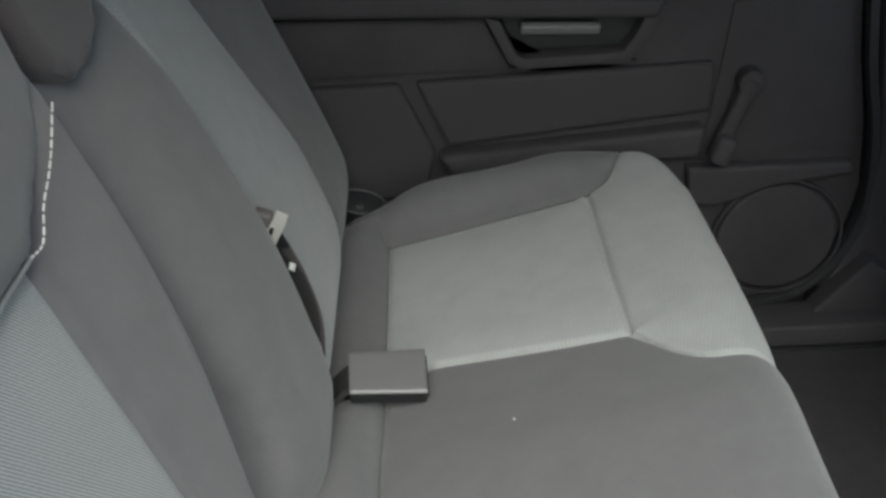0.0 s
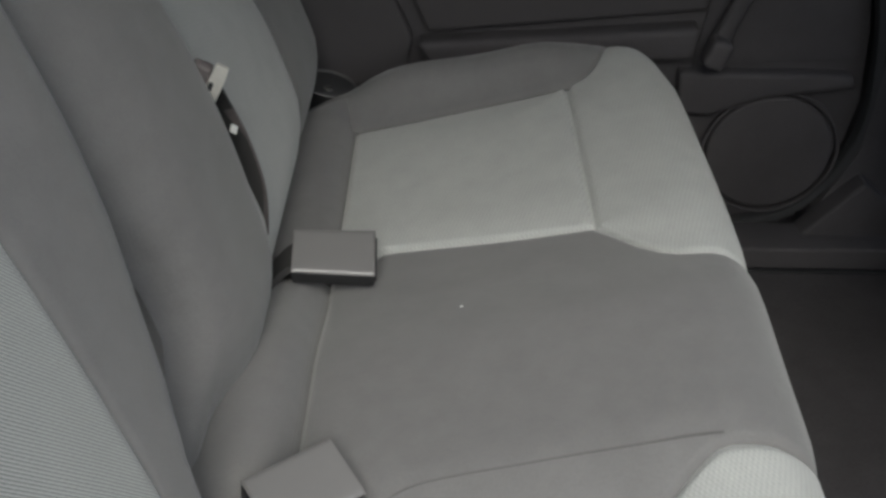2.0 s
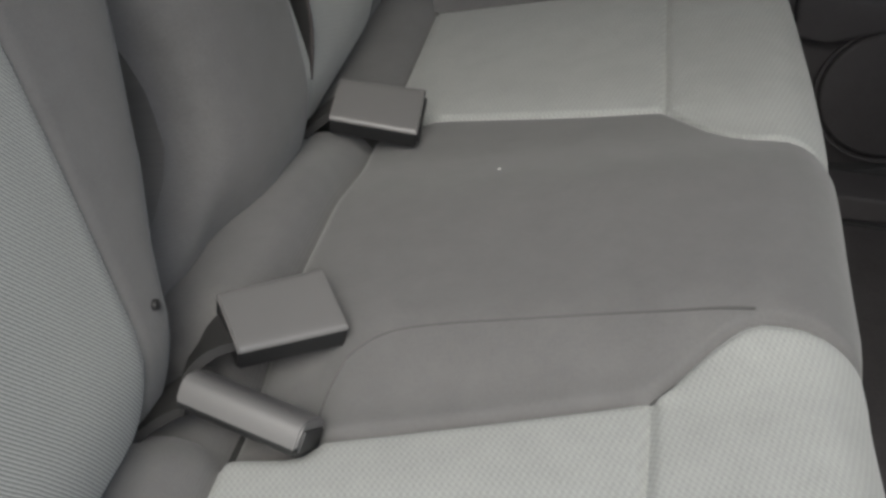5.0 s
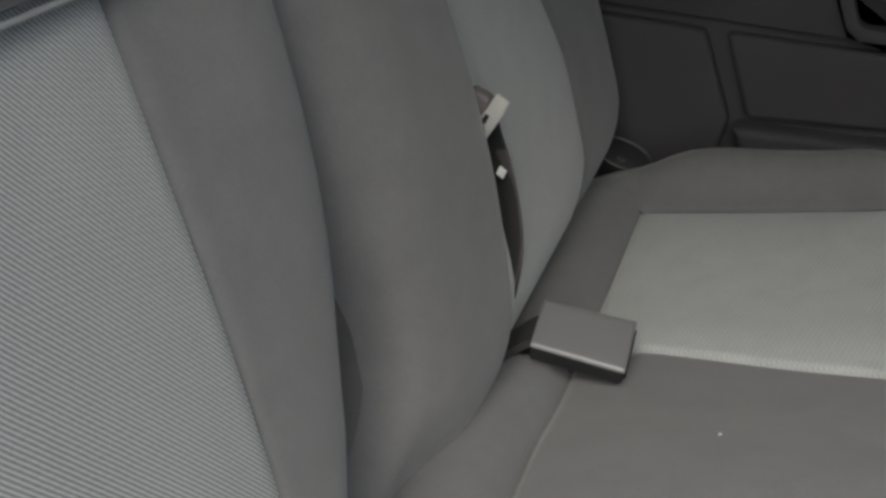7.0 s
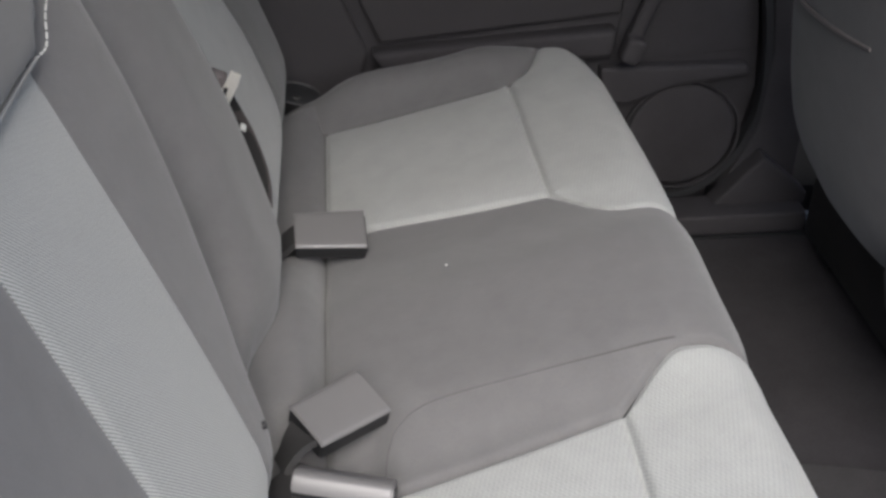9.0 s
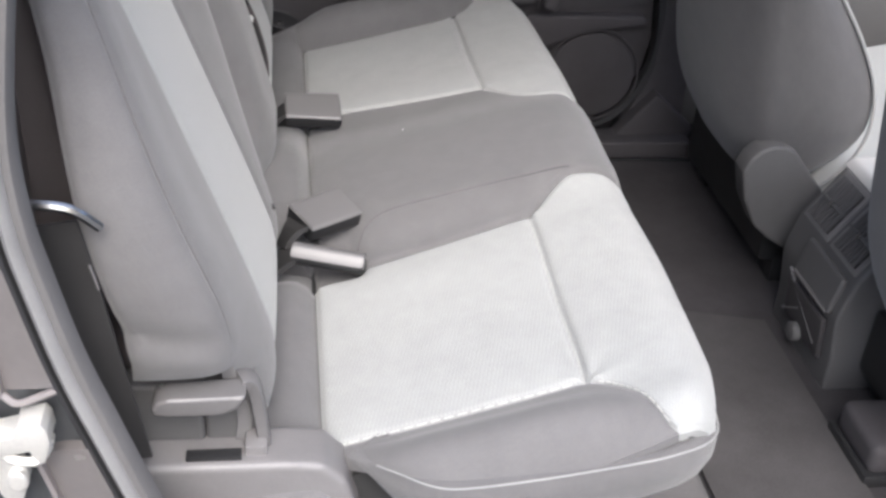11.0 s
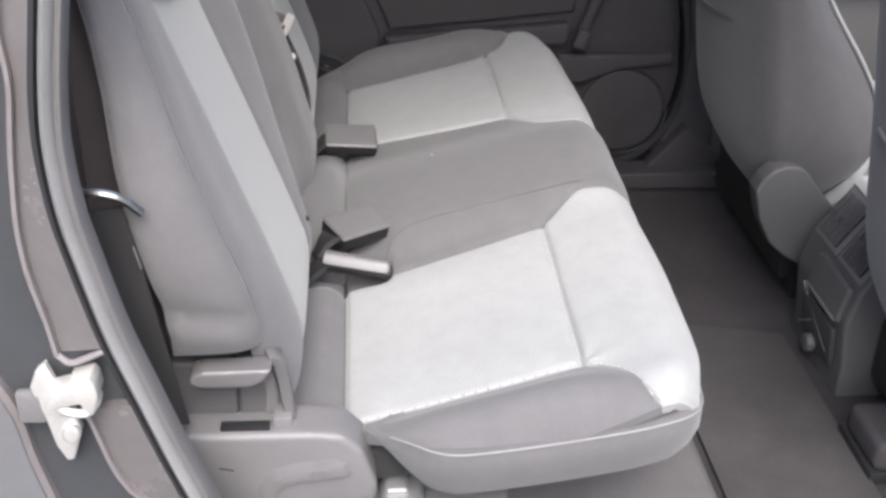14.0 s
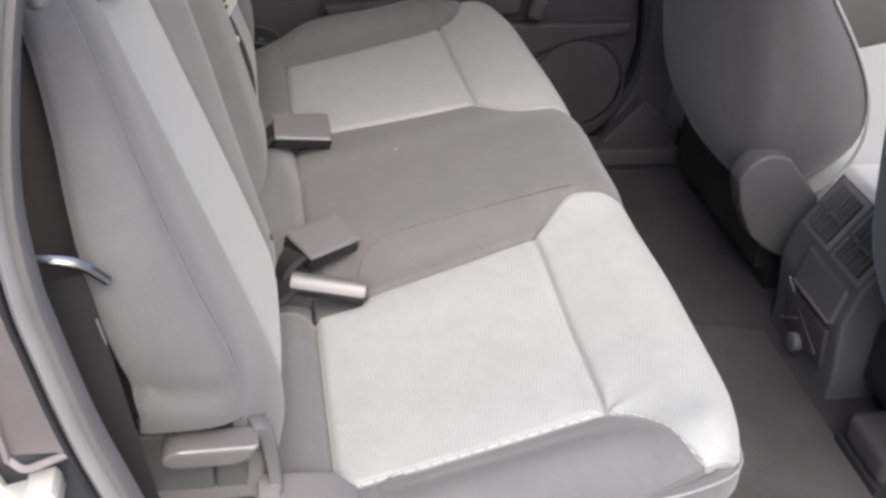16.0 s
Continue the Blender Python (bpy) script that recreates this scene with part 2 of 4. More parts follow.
def stitches(points, parent, gap=0.006, r=0.0008):
    """A row of stitches along a path, as one strip of short raised threads."""
    bm = bmesh.new()
    pts = [Vector(p) for p in points]
    for a, b in zip(pts[:-1], pts[1:]):
        n = max(1, int((b - a).length / gap))
        for i in range(n):
            p, q = a.lerp(b, i / n), a.lerp(b, (i + 0.72) / n)
            d = (q - p).normalized()
            s = d.cross(Vector((0.3, 0.2, 1))).normalized()
            w = s.cross(d)
            ring = [[bm.verts.new(c + (s * math.cos(k * 1.571) + w * math.sin(k * 1.571)) * r) for k in range(4)] for c in (p, q)]
            for k in range(4):
                bm.faces.new((ring[0][k], ring[0][(k + 1) % 4], ring[1][(k + 1) % 4], ring[1][k]))
            bm.faces.new(ring[0])
            bm.faces.new(ring[1][::-1])
    return part("stitching", bm, THREAD, parent, "pale sewn thread")


# ---- bench cushion ----
W = 1.30  # the bench's width; things on the far half are laid out as W - y
CUSH = [(0.000, (0.020, 0.200)), (0.040, (0.041, 0.249)), (0.085, (0.081, 0.265)), (0.130, (0.126, 0.267)),
        (0.413, (0.400, 0.340)), (0.500, (0.484, 0.361)), (0.533, (0.515, 0.361)), (0.568, (0.541, 0.340)),
        (0.608, (0.551, 0.302)), (0.648, (0.548, 0.264)), (0.683, (0.536, 0.232))]
U_ROLL, U_SEAM, U_FRONT = 0.129, 0.413, 0.604


def cushion(u, y):
    x = spline([(a, b[0]) for a, b in CUSH], u)
    z = spline([(a, b[1]) for a, b in CUSH], u)
    m = min(y, W - y)
    q = abs(y - W / 2) / (W / 2)
    x -= step(0.30, 0.53, x) * 0.022 * q**2
    x -= 0.009 * step(0.30, 0.50, m) * step(0.40, 0.52, x) * (1.0 - 0.7 * step(0.58, 0.86, y))
    lift = 0.024 * (step(0.455, 0.545, m) if y < W / 2 else step(0.475, 0.61, m)) - 0.005 * math.exp(-((m - 0.29) / 0.09) ** 2)
    lift *= 1 - 0.5 * step(0.43, 0.53, x)
    back = step(0.09, 0.24, x) if y < W / 2 else step(0.04, 0.18, x)
    lift += back * ((0.026 if y < W / 2 else 0.035) * math.exp(-((m - 0.065) / 0.035) ** 2) - 0.018 * step(0.06, 0.015, m) ** 2) * (1 - 0.75 * step(0.34, 0.46, x))
    # a shallow tray for the buckles behind the rounded end of the near bolster
    lift -= 0.017 * step(0.194, 0.172, x) * step(0.552, 0.512, y) * step(0.412, 0.432, y)
    if y > W / 2:
        lift -= 0.010 * step(0.15, 0.03, m) * step(0.38, 0.50, x)
        lift += 0.011 * math.exp(-((x - 0.19) / 0.075) ** 2) * math.exp(-((m - 0.055) / 0.04) ** 2)
    # the outer front corner is rounded in plan
    fx = min(1.0, max(0.0, (u - 0.36) / 0.24))
    inset = 0.052 * (1 - math.sqrt(max(0.0, 1 - fx * fx))) * (1 - step(0.02, 0.26, m))
    x -= 0.016 * step(0.14, 0.02, m) * step(0.42, 0.53, x)
    return Vector((x, y + (inset if y < W / 2 else -inset), z + lift))


def mirror(f, far):
    return (lambda u: W - f(u)) if far else f


bench = thing("bench_cushion", "grey cloth rear bench cushion with light ribbed seat panels", "car seat")
part("base", prism([(0.03, 0.205), (0.09, 0.235), (0.40, 0.312), (0.47, 0.330), (0.495, 0.318), (0.495, 0.275), (0.44, 0.250), (0.10, 0.20)], "y", 0.10, W - 0.10), FOAM, bench)
in_lo = lambda u: 0.13 - 0.006 * (U_SEAM - u) / 0.28
in_hi = lambda u: lerp(0.430, 0.462, (u - U_ROLL) / (U_SEAM - U_ROLL))
front_in = lambda u: spline([(U_SEAM, 0.462), (0.44, 0.489), (0.475, 0.514), (0.50, 0.517), (0.55, 0.515), (0.62, 0.512)], u)
front_out = lambda u: spline([(U_SEAM, 0.130), (0.44, 0.112), (0.465, 0.080), (0.486, 0.035), (0.50, 0.021), (0.62, 0.024)], u)
far_in = lambda f: lambda u: f(u) + 0.006 * step(U_SEAM, 0.46, u) - 0.018 * (1 - step(U_SEAM, 0.50, u)) - 0.009 * step(0.36, 0.18, u)


def pucker(far):
    """Small gathers in the cloth round the corners where the seams meet."""
    inner = W - far_in(in_hi)(U_SEAM) if far else in_hi(U_SEAM)
    outer = W - in_lo(U_SEAM) if far else in_lo(U_SEAM)

    def fold(u, v):
        off = 0.0
        for c, k in ((inner, 4.0), (outer, 5.0)):
            du, dv = u - U_SEAM, v - c
            d = math.hypot(du, dv)
            off += 0.0022 * math.exp(-(d / 0.045)) * math.sin(k * math.atan2(dv, du) + 1.0) * min(1.0, d / 0.008)
        return off

    return fold


for far in (False, True):
    a_hi, f_hi = (far_in(in_hi), far_in(front_in)) if far else (in_hi, front_in)
    rng = lambda a, b: (mirror(b, far), mirror(a, far)) if far else (a, b)
    ins = part("seat_panel", panel(cushion, U_ROLL, U_SEAM, *rng(in_lo, a_hi), 34, 40, puff=0.003, seam=0.007, fold=pucker(far)), LIGHT, bench, "light grey ribbed cloth panel")
    part("front_panel", panel(cushion, U_SEAM, U_FRONT, *rng(front_out, f_hi), 30, 48, puff=0.004, seam=0.007, fold=pucker(far)), LIGHT, bench, "light grey ribbed cloth front roll")
    part("rear_roll", panel(cushion, 0.012, U_ROLL, *rng(lambda u: 0.060, lambda u: 0.430 if far else lerp(0.494, 0.468, u / U_ROLL)), 16, 34, puff=0.012, swell=0.016), DARK, bench)
    bol_lo = (lambda u: 0.020 + 0.030 * (1 - step(0.03, 0.17, u))) if far else (lambda u: spline([(0.134, 0.108), (0.157, 0.098), (0.18, 0.073), (0.205, 0.048), (0.23, 0.031), (0.262, 0.021), (0.50, 0.020)], u))
    bol_hi = lambda u: (0.066 + (in_lo(U_ROLL) - 0.066) * step(0.085, U_ROLL, u)) if u < U_ROLL else (in_lo(u) if u < U_SEAM else front_out(u))
    part("side_bolster", panel(cushion, 0.030 if far else U_ROLL, 0.497, *rng(bol_lo, bol_hi), 36, 14, puff=0.006, seam=0.004), DARK, bench)
mid_lo = lambda u: in_hi(u) if u < U_SEAM else front_in(u)
part("middle_panel", panel(cushion, U_ROLL, U_FRONT, mid_lo, lambda u: W - far_in(mid_lo)(u) - 0.038 * (1 - step(0.150, 0.190, u)), 40, 40, puff=0.003, seam=0.007), DARK, bench)
part("rear_roll", panel(cushion, 0.012, U_ROLL, lambda u: lerp(0.500, 0.464, u / U_ROLL), lambda u: 0.857 - 0.005 * math.sin(math.pi * u / U_ROLL), 20, 44, puff=0.019, seam=0.012, thick=0.03, swell=0.014), DARK, bench)

ROUND_END = [(0.0, (0.186, 0.452)), (0.5, (0.190, 0.484)), (1.0, (0.204, 0.507)), (1.6, (0.235, 0.521)), (2.6, (0.32, 0.523)), (4.5, (0.480, 0.522))]
end_line = [(spline([(k, p[0]) for k, p in ROUND_END], 4.5 * i / 36), spline([(k, p[1]) for k, p in ROUND_END], 4.5 * i / 36)) for i in range(37)]
part("seam", tube([tuple(cushion(a, b) + Vector((0, 0, 0.0032))) for a, b in end_line], 0.0010, 6), FOAM_SEAM, bench)
stitches([cushion(U_ROLL + (U_SEAM - U_ROLL) * i / 20, in_lo(U_ROLL + (U_SEAM - U_ROLL) * i / 20)) + Vector((0, -0.001, 0.0005)) for i in range(1, 20)], bench, 0.0075, 0.0007)
stitches([cushion(u, front_out(u)) + Vector((0.0, -0.001, 0.0005)) for u in [U_SEAM + 0.075 * i / 12 for i in range(2, 13)]], bench, 0.0075, 0.0007)

# skirt below the seam: out along the near side, round the front, back along the far side
half = [(0.150, 0.100, 0.280), (0.175, 0.073, 0.290), (0.199, 0.049, 0.298), (0.224, 0.030, 0.301), (0.255, 0.021, 0.304), (0.33, 0.019, 0.314), (0.41, 0.020, 0.326), (0.455, 0.024, 0.332),
        (0.498, 0.042, 0.332), (0.521, 0.085, 0.322), (0.530, 0.17, 0.310), (0.538, 0.30, 0.304), (0.544, 0.48, 0.302), (0.547, 0.65, 0.302)]
far_half = [(0.130, 0.030, 0.262), (0.175, 0.024, 0.278), (0.215, 0.020, 0.290)] + half[5:]
ring = half + [(x, W - y, z) for x, y, z in far_half[-2::-1]]
spine = smooth_path(ring, 90)
bm = bmesh.new()
uvl = bm.loops.layers.uv.new("UVMap")
rows = []
for i, p in enumerate(spine):
    a, b = Vector(spine[max(i - 1, 0)]), Vector(spine[min(i + 1, 90)])
    d = (b - a)
    out = Vector((d.y, -d.x, 0)).normalized()
    p = Vector(p)
    hgt = 0.075 * step(-3, 9, i) * step(-3, 9, 90 - i)
    rows.append([bm.verts.new(p + out * o + Vector((0, 0, -hgt * s))) for o, s in
                 ((-0.008, -0.02), (-0.002, 0.0), (0.001, 0.12), (0.001, 0.35), (-0.006, 0.65), (-0.018, 0.90), (-0.036, 1.04), (-0.05, 0.98), (-0.05, 0.1))])
for i in range(90):
    for j in range(9):
        f = bm.faces.new((rows[i][j], rows[i][(j + 1) % 9], rows[i + 1][(j + 1) % 9], rows[i + 1][j]))
        for lp, (a, b) in zip(f.loops, ((i, j), (i, j + 1), (i + 1, j + 1), (i + 1, j))):
            lp[uvl].uv = (a * 0.025, b * 0.012)
part("skirt", bm, DARK, bench)
# pale tube paints the thin highlight along the seam between bolster and skirt
part("piping", tube([(p[0], p[1] - 0.0005, p[2] + 0.001) for p in spine[4:40]], 0.0011, 6), PIPING, bench, "sewn edge paled as its thin highlight")

# ---- backrests ----
BACK = [(0.000, (0.035, 0.235)), (0.050, (0.066, 0.272)), (0.110, (0.079, 0.330)), (0.147, (0.072, 0.367)), (0.355, (-0.003, 0.560)),
        (0.505, (-0.057, 0.700)), (0.580, (-0.085, 0.770)), (0.615, (-0.105, 0.798)), (0.650, (-0.135, 0.810)), (0.690, (-0.172, 0.800))]


def back_line(u):
    return spline([(a, b[0]) for a, b in BACK], u), spline([(a, b[1]) for a, b in BACK], u)


def plane_x(z):
    return 0.072 - 0.385 * (z - 0.367)


SIDE_Y = [(0.30, 0.104), (0.39, 0.100), (0.45, 0.089), (0.55, 0.085), (0.62, 0.098), (0.73, 0.145), (0.80, 0.16)]


def back_near(u, y):
    x, z = back_line(u)
    e = spline(SIDE_Y, z)
    x += math.exp(-((y - e) / 0.06) ** 2) * spline([(0.30, -0.020), (0.39, -0.018), (0.43, -0.002), (0.50, 0.010), (0.80, 0.014)], z)
    x += 0.016 * math.exp(-((y - 0.56) / 0.05) ** 2) * step(0.15, 0.5, u)
    edge = inner_edge(u)
    x -= 0.035 * step(edge - 0.03, edge + 0.012, y) ** 2
    return Vector((x, y, z))


def inner_edge(u):
    z = back_line(u)[1]
    return spline([(0.25, 0.478), (0.33, 0.480), (0.38, 0.496), (0.433, 0.532), (0.49, 0.560), (0.543, 0.580), (0.62, 0.596), (0.70, 0.604)], z)


def middle_edge(u):
    z = back_line(u)[1]
    return spline([(0.25, 0.500), (0.322, 0.548), (0.342, 0.596), (0.371, 0.627), (0.403, 0.634), (0.436, 0.636), (0.473, 0.637), (0.55, 0.634), (0.60, 0.629), (0.72, 0.624)], z) - 0.012 - 0.022 * step(0.42, 0.52, z)


def panel_edge(u):
    return spline([(0.25, 0.205), (0.33, 0.222), (0.42, 0.240), (0.50, 0.252), (0.60, 0.264), (0.72, 0.274)], back_line(u)[1])


def panel_inner(u):
    """Border between the near light panel and its inner bolster."""
    return 0.462 - 0.034 * (1 - step(0.05, 0.40, u)) - 0.006 * (1 - step(0.36, 0.52, u))


def back_side(u, s):
    e = spline(SIDE_Y, back_line(u)[1])
    p = back_near(u, e)
    return Vector((p.x - max(0.0, s - 0.004) * 1.0, e - spline([(0.30, 0.020), (0.38, 0.022), (0.43, 0.030), (0.50, 0.034)], p.z) * (1 - math.exp(-s / 0.016)), p.z))


def back_far(u, y):
    x, z = back_line(u)
    x -= 0.013
    c = math.exp(-(((y - 0.755) / 0.10) ** 4))
    x += c * (0.019 * step(0.12, 0.35, u) + 0.002) * (1 - step(0.47, 0.60, u)) - 0.025 * (1 - step(0.60, 0.70, y)) * step(0.62, 0.1, u)
    x += 0.002 * math.exp(-((y - 1.27) / 0.06) ** 2) * step(0.1, 0.3, u)
    x -= 0.05 * step(1.285, 1.34, y) ** 2
    return Vector((x, y, z))


def crease(u, s):
    """A soft sag with one crease across the side of the backrest."""
    k = step(0.004, 0.03, s)
    return k * (-0.007 * math.exp(-((u - 0.228 - 0.30 * s) / 0.013) ** 2) + 0.002 * math.exp(-((u - 0.200 - 0.25 * s) / 0.022) ** 2))


def const(v):
    return lambda u: v


near_back = thing("rear_backrest", "grey cloth rear backrest with light ribbed panel", "car seat", "rear backrests")
shell = [(back_line(u)[0] - 0.03, back_line(u)[1]) for u in (0.05, 0.11, 0.147, 0.355, 0.505, 0.58, 0.615)]
part("back_shell", prism(shell + [(-0.19, 0.79), (-0.20, 0.70), (-0.06, 0.25)], "y", 0.165, 0.470), FOAM, near_back)
part("back_panel", panel(back_near, 0.03, 0.520, panel_edge, panel_inner, 30, 22, turn=-1.0, puff=0.002, seam=0.002), RIBBED, near_back, "light grey ribbed cloth panel")
part("inner_bolster", panel(back_near, 0.03, 0.685, panel_inner, inner_edge, 40, 12, turn=-1.0, puff=0.005, seam=0.005, thick=0.02), DARK, near_back)
part("outer_bolster", panel(back_near, 0.03, 0.685, lambda u: spline(SIDE_Y, back_line(u)[1]), panel_edge, 40, 12, turn=-1.0, puff=0.006, seam=0.003), DARK, near_back)
part("side_panel", panel(back_side, 0.180, 0.66, const(0.0), lambda u: spline([(0.42, 0.094), (0.50, 0.088), (0.57, 0.077), (0.63, 0.064), (0.70, 0.048), (0.80, 0.034)], back_line(u)[1]), 40, 14, puff=0.003, seam=0.005, fold=crease), DARK, near_back)
part("upper_panel", panel(back_near, 0.520, 0.685, const(0.24), const(0.470), 10, 12, turn=-1.0, seam=0.004), DARK, near_back)

# small black disc standing in for a dark notch at the bolster's lower edge
part("notch_disc", moved(prism([(0.0038 * math.cos(k * math.pi / 6), 0.0038 * math.sin(k * math.pi / 6)) for k in range(12)], "x", -0.003, 0.002, 0.001), pose(0.077, 0.452, 0.362, 0, -18, 8)), BLACK, near_back, "small dark disc marking a notch at the join")

def far_split(u):
    """Border between the middle bolster and the far light panel."""
    return spline([(0.25, 0.822), (0.33, 0.838), (0.45, 0.858), (0.60, 0.850), (0.75, 0.826), (0.80, 0.82)], back_line(u)[1])


def far_outer(u):
    return spline([(0.25, 1.105), (0.40, 1.127), (0.455, 1.131), (0.567, 1.088), (0.671, 1.044), (0.80, 1.005)], back_line(u)[1])


far_back = thing("rear_backrest", "grey cloth rear backrest with raised middle and light ribbed panel", "car seat", "rear backrests")
part("back_shell", prism([(x - 0.03, z) for x, z in shell] + [(-0.20, 0.79), (-0.21, 0.70), (-0.08, 0.25)], "y", 0.66, 1.29), FOAM, far_back)
part("middle_bolster", panel(back_far, 0.02, 0.685, middle_edge, far_split, 40, 30, turn=-1.0, puff=0.012, seam=0.020, width=0.020, thick=0.03), DARK, far_back)
part("back_panel", panel(back_far, 0.03, 0.685, far_split, far_outer, 40, 24, turn=-1.0, puff=0.006, seam=0.006), LIGHT, far_back, "light grey ribbed cloth panel")
part("outer_bolster", panel(back_far, 0.03, 0.685, far_outer, const(1.305), 40, 16, turn=-1.0, puff=0.006, seam=0.005, thick=0.02), DARK, far_back)


def headrest(outline, depth, lean, label, ahead=0.0, cloth=DARK):
    ob = thing("headrest", label, "headrest", "rear headrests")
    bm = prism(outline, "x", 0.0, -depth, 0.022, 4)
    for v in bm.verts:
        v.co.x += plane_x(v.co.z) + lean * (v.co.z - 0.70) + ahead
    uvl = bm.loops.layers.uv.new("UVMap")
    for f in bm.faces:
        for lp in f.loops:
            lp[uvl].uv = (lp.vert.co.z, lp.vert.co.y)
    part("pad", bm, cloth, ob)
    if cloth == HEAD_DARK:
        for y in (0.65, 0.71):
            part("post", tube([(plane_x(0.70) - 0.05, y, 0.66), (plane_x(0.75) - 0.045, y, 0.76)], 0.006), CHROME, ob, "steel post")
    return ob


hr = headrest([(0.20, 0.757), (0.245, 0.737), (0.295, 0.712), (0.463, 0.706), (0.495, 0.724), (0.545, 0.742), (0.575, 0.775), (0.585, 0.90), (0.56, 0.94), (0.22, 0.94), (0.195, 0.90)], 0.10, 0.10,
              "grey cloth headrest set into the backrest top", 0.014)
pipe = [(plane_x(z) + 0.0025, y, z) for y, z in ((0.296, 0.716), (0.314, 0.709), (0.38, 0.707), (0.465, 0.705))]
part("piping", tube(smooth_path([(x + 0.004, y, z) for x, y, z in pipe], 30), 0.0018), PIPING, hr, "pale sewn lower edge")
stitches([(plane_x(z) + dx, y, z) for y, z, dx in ((0.141, 0.772, 0.0287), (0.135, 0.772, 0.0374), (0.129, 0.772, 0.0477), (0.121, 0.771, 0.0608))], hr, 0.0045, 0.0010)
stitches(smooth_path([(plane_x(z) + dx, y, z) for y, z, dx in ((0.462, 0.706, 0.008), (0.468, 0.713, 0.018), (0.488, 0.727, 0.021), (0.515, 0.737, 0.023), (0.541, 0.748, 0.024), (0.572, 0.763, 0.025))], 16), hr)
headrest([(0.592, 0.80), (0.606, 0.765), (0.64, 0.744), (0.69, 0.743), (0.728, 0.756), (0.756, 0.782), (0.768, 0.81), (0.772, 0.90), (0.75, 0.93), (0.61, 0.93), (0.59, 0.90)], 0.09, 0.10,
         "dark grey cloth middle headrest", 0.012, HEAD_DARK)


# ---- belts and buckles ----
def buckle(centre, length, width, thick, yaw, pitch, roll, label, tail):
    ob = thing("seat_belt_buckle", label, "buckle", "rear belt buckles")
    m = pose(*centre, roll, pitch, yaw)
    n = 3.2 if width < 0.05 else 9.0

    def body(k, low):
        sec = []
        for i in range(28):
            a = 2 * math.pi * (i + 0.5) / 28
            c, s = math.cos(a), math.sin(a)
            sec.append((k * width / 2 * math.copysign(abs(c) ** (2 / n), c), max(low, k * thick / 2 * math.copysign(abs(s) ** (2 / n), s))))
        bm = prism(sec, "x", -k * length / 2, k * length / 2)
        ends = [e for e in bm.edges if abs(e.verts[0].co.x - e.verts[1].co.x) < 1e-6]
        bmesh.ops.bevel(bm, geom=ends, offset=0.0016, segments=3, affect="EDGES")
        for v in bm.verts:
            if v.co.x < 0:
                v.co.y *= 0.93
        return bm

    part("housing", moved(body(1.0, -thick * (0.25 if width < 0.05 else -0.34)), m), BUCKLE, ob)
    part("underside", moved(body(0.985, -thick), m), BLACK, ob)
    part("press_button", moved(box(length / 2 - 0.001, length / 2 + 0.002, -width * 0.40, width * 0.40, -thick * 0.3, thick * 0.22, 0.0012), m), BLACK, ob)
    start = m @ Vector((-length / 2, 0, -0.002))
    part("strap", sweep(smooth_path([start + (m.to_3x3() @ Vector((0.01, 0, 0))), start, Vector(tail).lerp(start, 0.5) + Vector((0, 0, 0.004)), tail], 8),
                        [(-0.0035, -0.021), (-0.0035, 0.021), (0.0035, 0.021), (0.0035, -0.021)]), WEB, ob)
    return ob


buckle((0.133, 0.838, 0.308), 0.084, 0.058, 0.024, 4, 4, 18, "grey plastic belt buckle lying on the bench", (0.050, 0.832, 0.262))
buckle((0.140, 0.513, 0.314), 0.080, 0.058, 0.025, 36, 1, 14, "grey plastic belt buckle turned askew on the bench", (0.086, 0.470, 0.292))
buckle((0.143, 0.434, 0.297), 0.090, 0.044, 0.028, -12, 5, -38, "grey plastic belt buckle lying on its edge", (0.055, 0.435, 0.258))

belt = thing("seat_belt", "black belt webbing with a metal tongue against the backrest", "seat belt")
run = smooth_path([(0.044, 0.850, 0.262), (0.050, 0.852, 0.31), (0.053, 0.854, 0.38), (0.040, 0.858, 0.44), (0.025, 0.858, 0.48), (0.017, 0.856, 0.505)], 20)
part("webbing", sweep(run, [(-0.014, -0.005), (-0.013, -0.007), (0.024, 0.006), (0.023, 0.008)]), WEB, belt)
fold = smooth_path([(x + 0.0095, y - 0.0045, z) for x, y, z in ((0.042, 0.850, 0.275), (0.049, 0.852, 0.31), (0.053, 0.854, 0.38), (0.041, 0.858, 0.435), (0.029, 0.858, 0.468))], 20)
part("webbing_fold", sweep(fold, [(-0.0065, -0.002), (-0.0055, -0.0035), (0.0065, 0.002), (0.0055, 0.0035)]), WEB_BROWN, belt, "faded grey turned-over webbing")
tongue_at = pose(0.034, 0.822, 0.506, 6, 23, 0)
part("tongue", moved(prism([(-0.0085, -0.026), (0.0055, -0.024), (0.0085, 0.012), (0.0080, 0.026), (-0.0040, 0.027), (-0.0060, 0.006)], "y", -0.0016, 0.0016, 0.0010), tongue_at), ZINC, belt, "bright metal tongue")
part("tongue_grip", moved(box(-0.024, -0.0055, -0.001, 0.012, -0.018, 0.018, 0.004, 3), tongue_at), TRIM_BROWN, belt, "dull brown plastic grip")
part("slot", moved(box(-0.0045, -0.0005, -0.0024, 0.0, -0.003, 0.006, 0.0006), tongue_at), BLACK, belt)
part("tag", moved(box(-0.001, 0.0015, -0.004, 0.004, -0.004, 0.004, 0.0005), pose(0.045, 0.838, 0.455, 45, -18, -30)), THREAD, belt, "small white sewn tag")

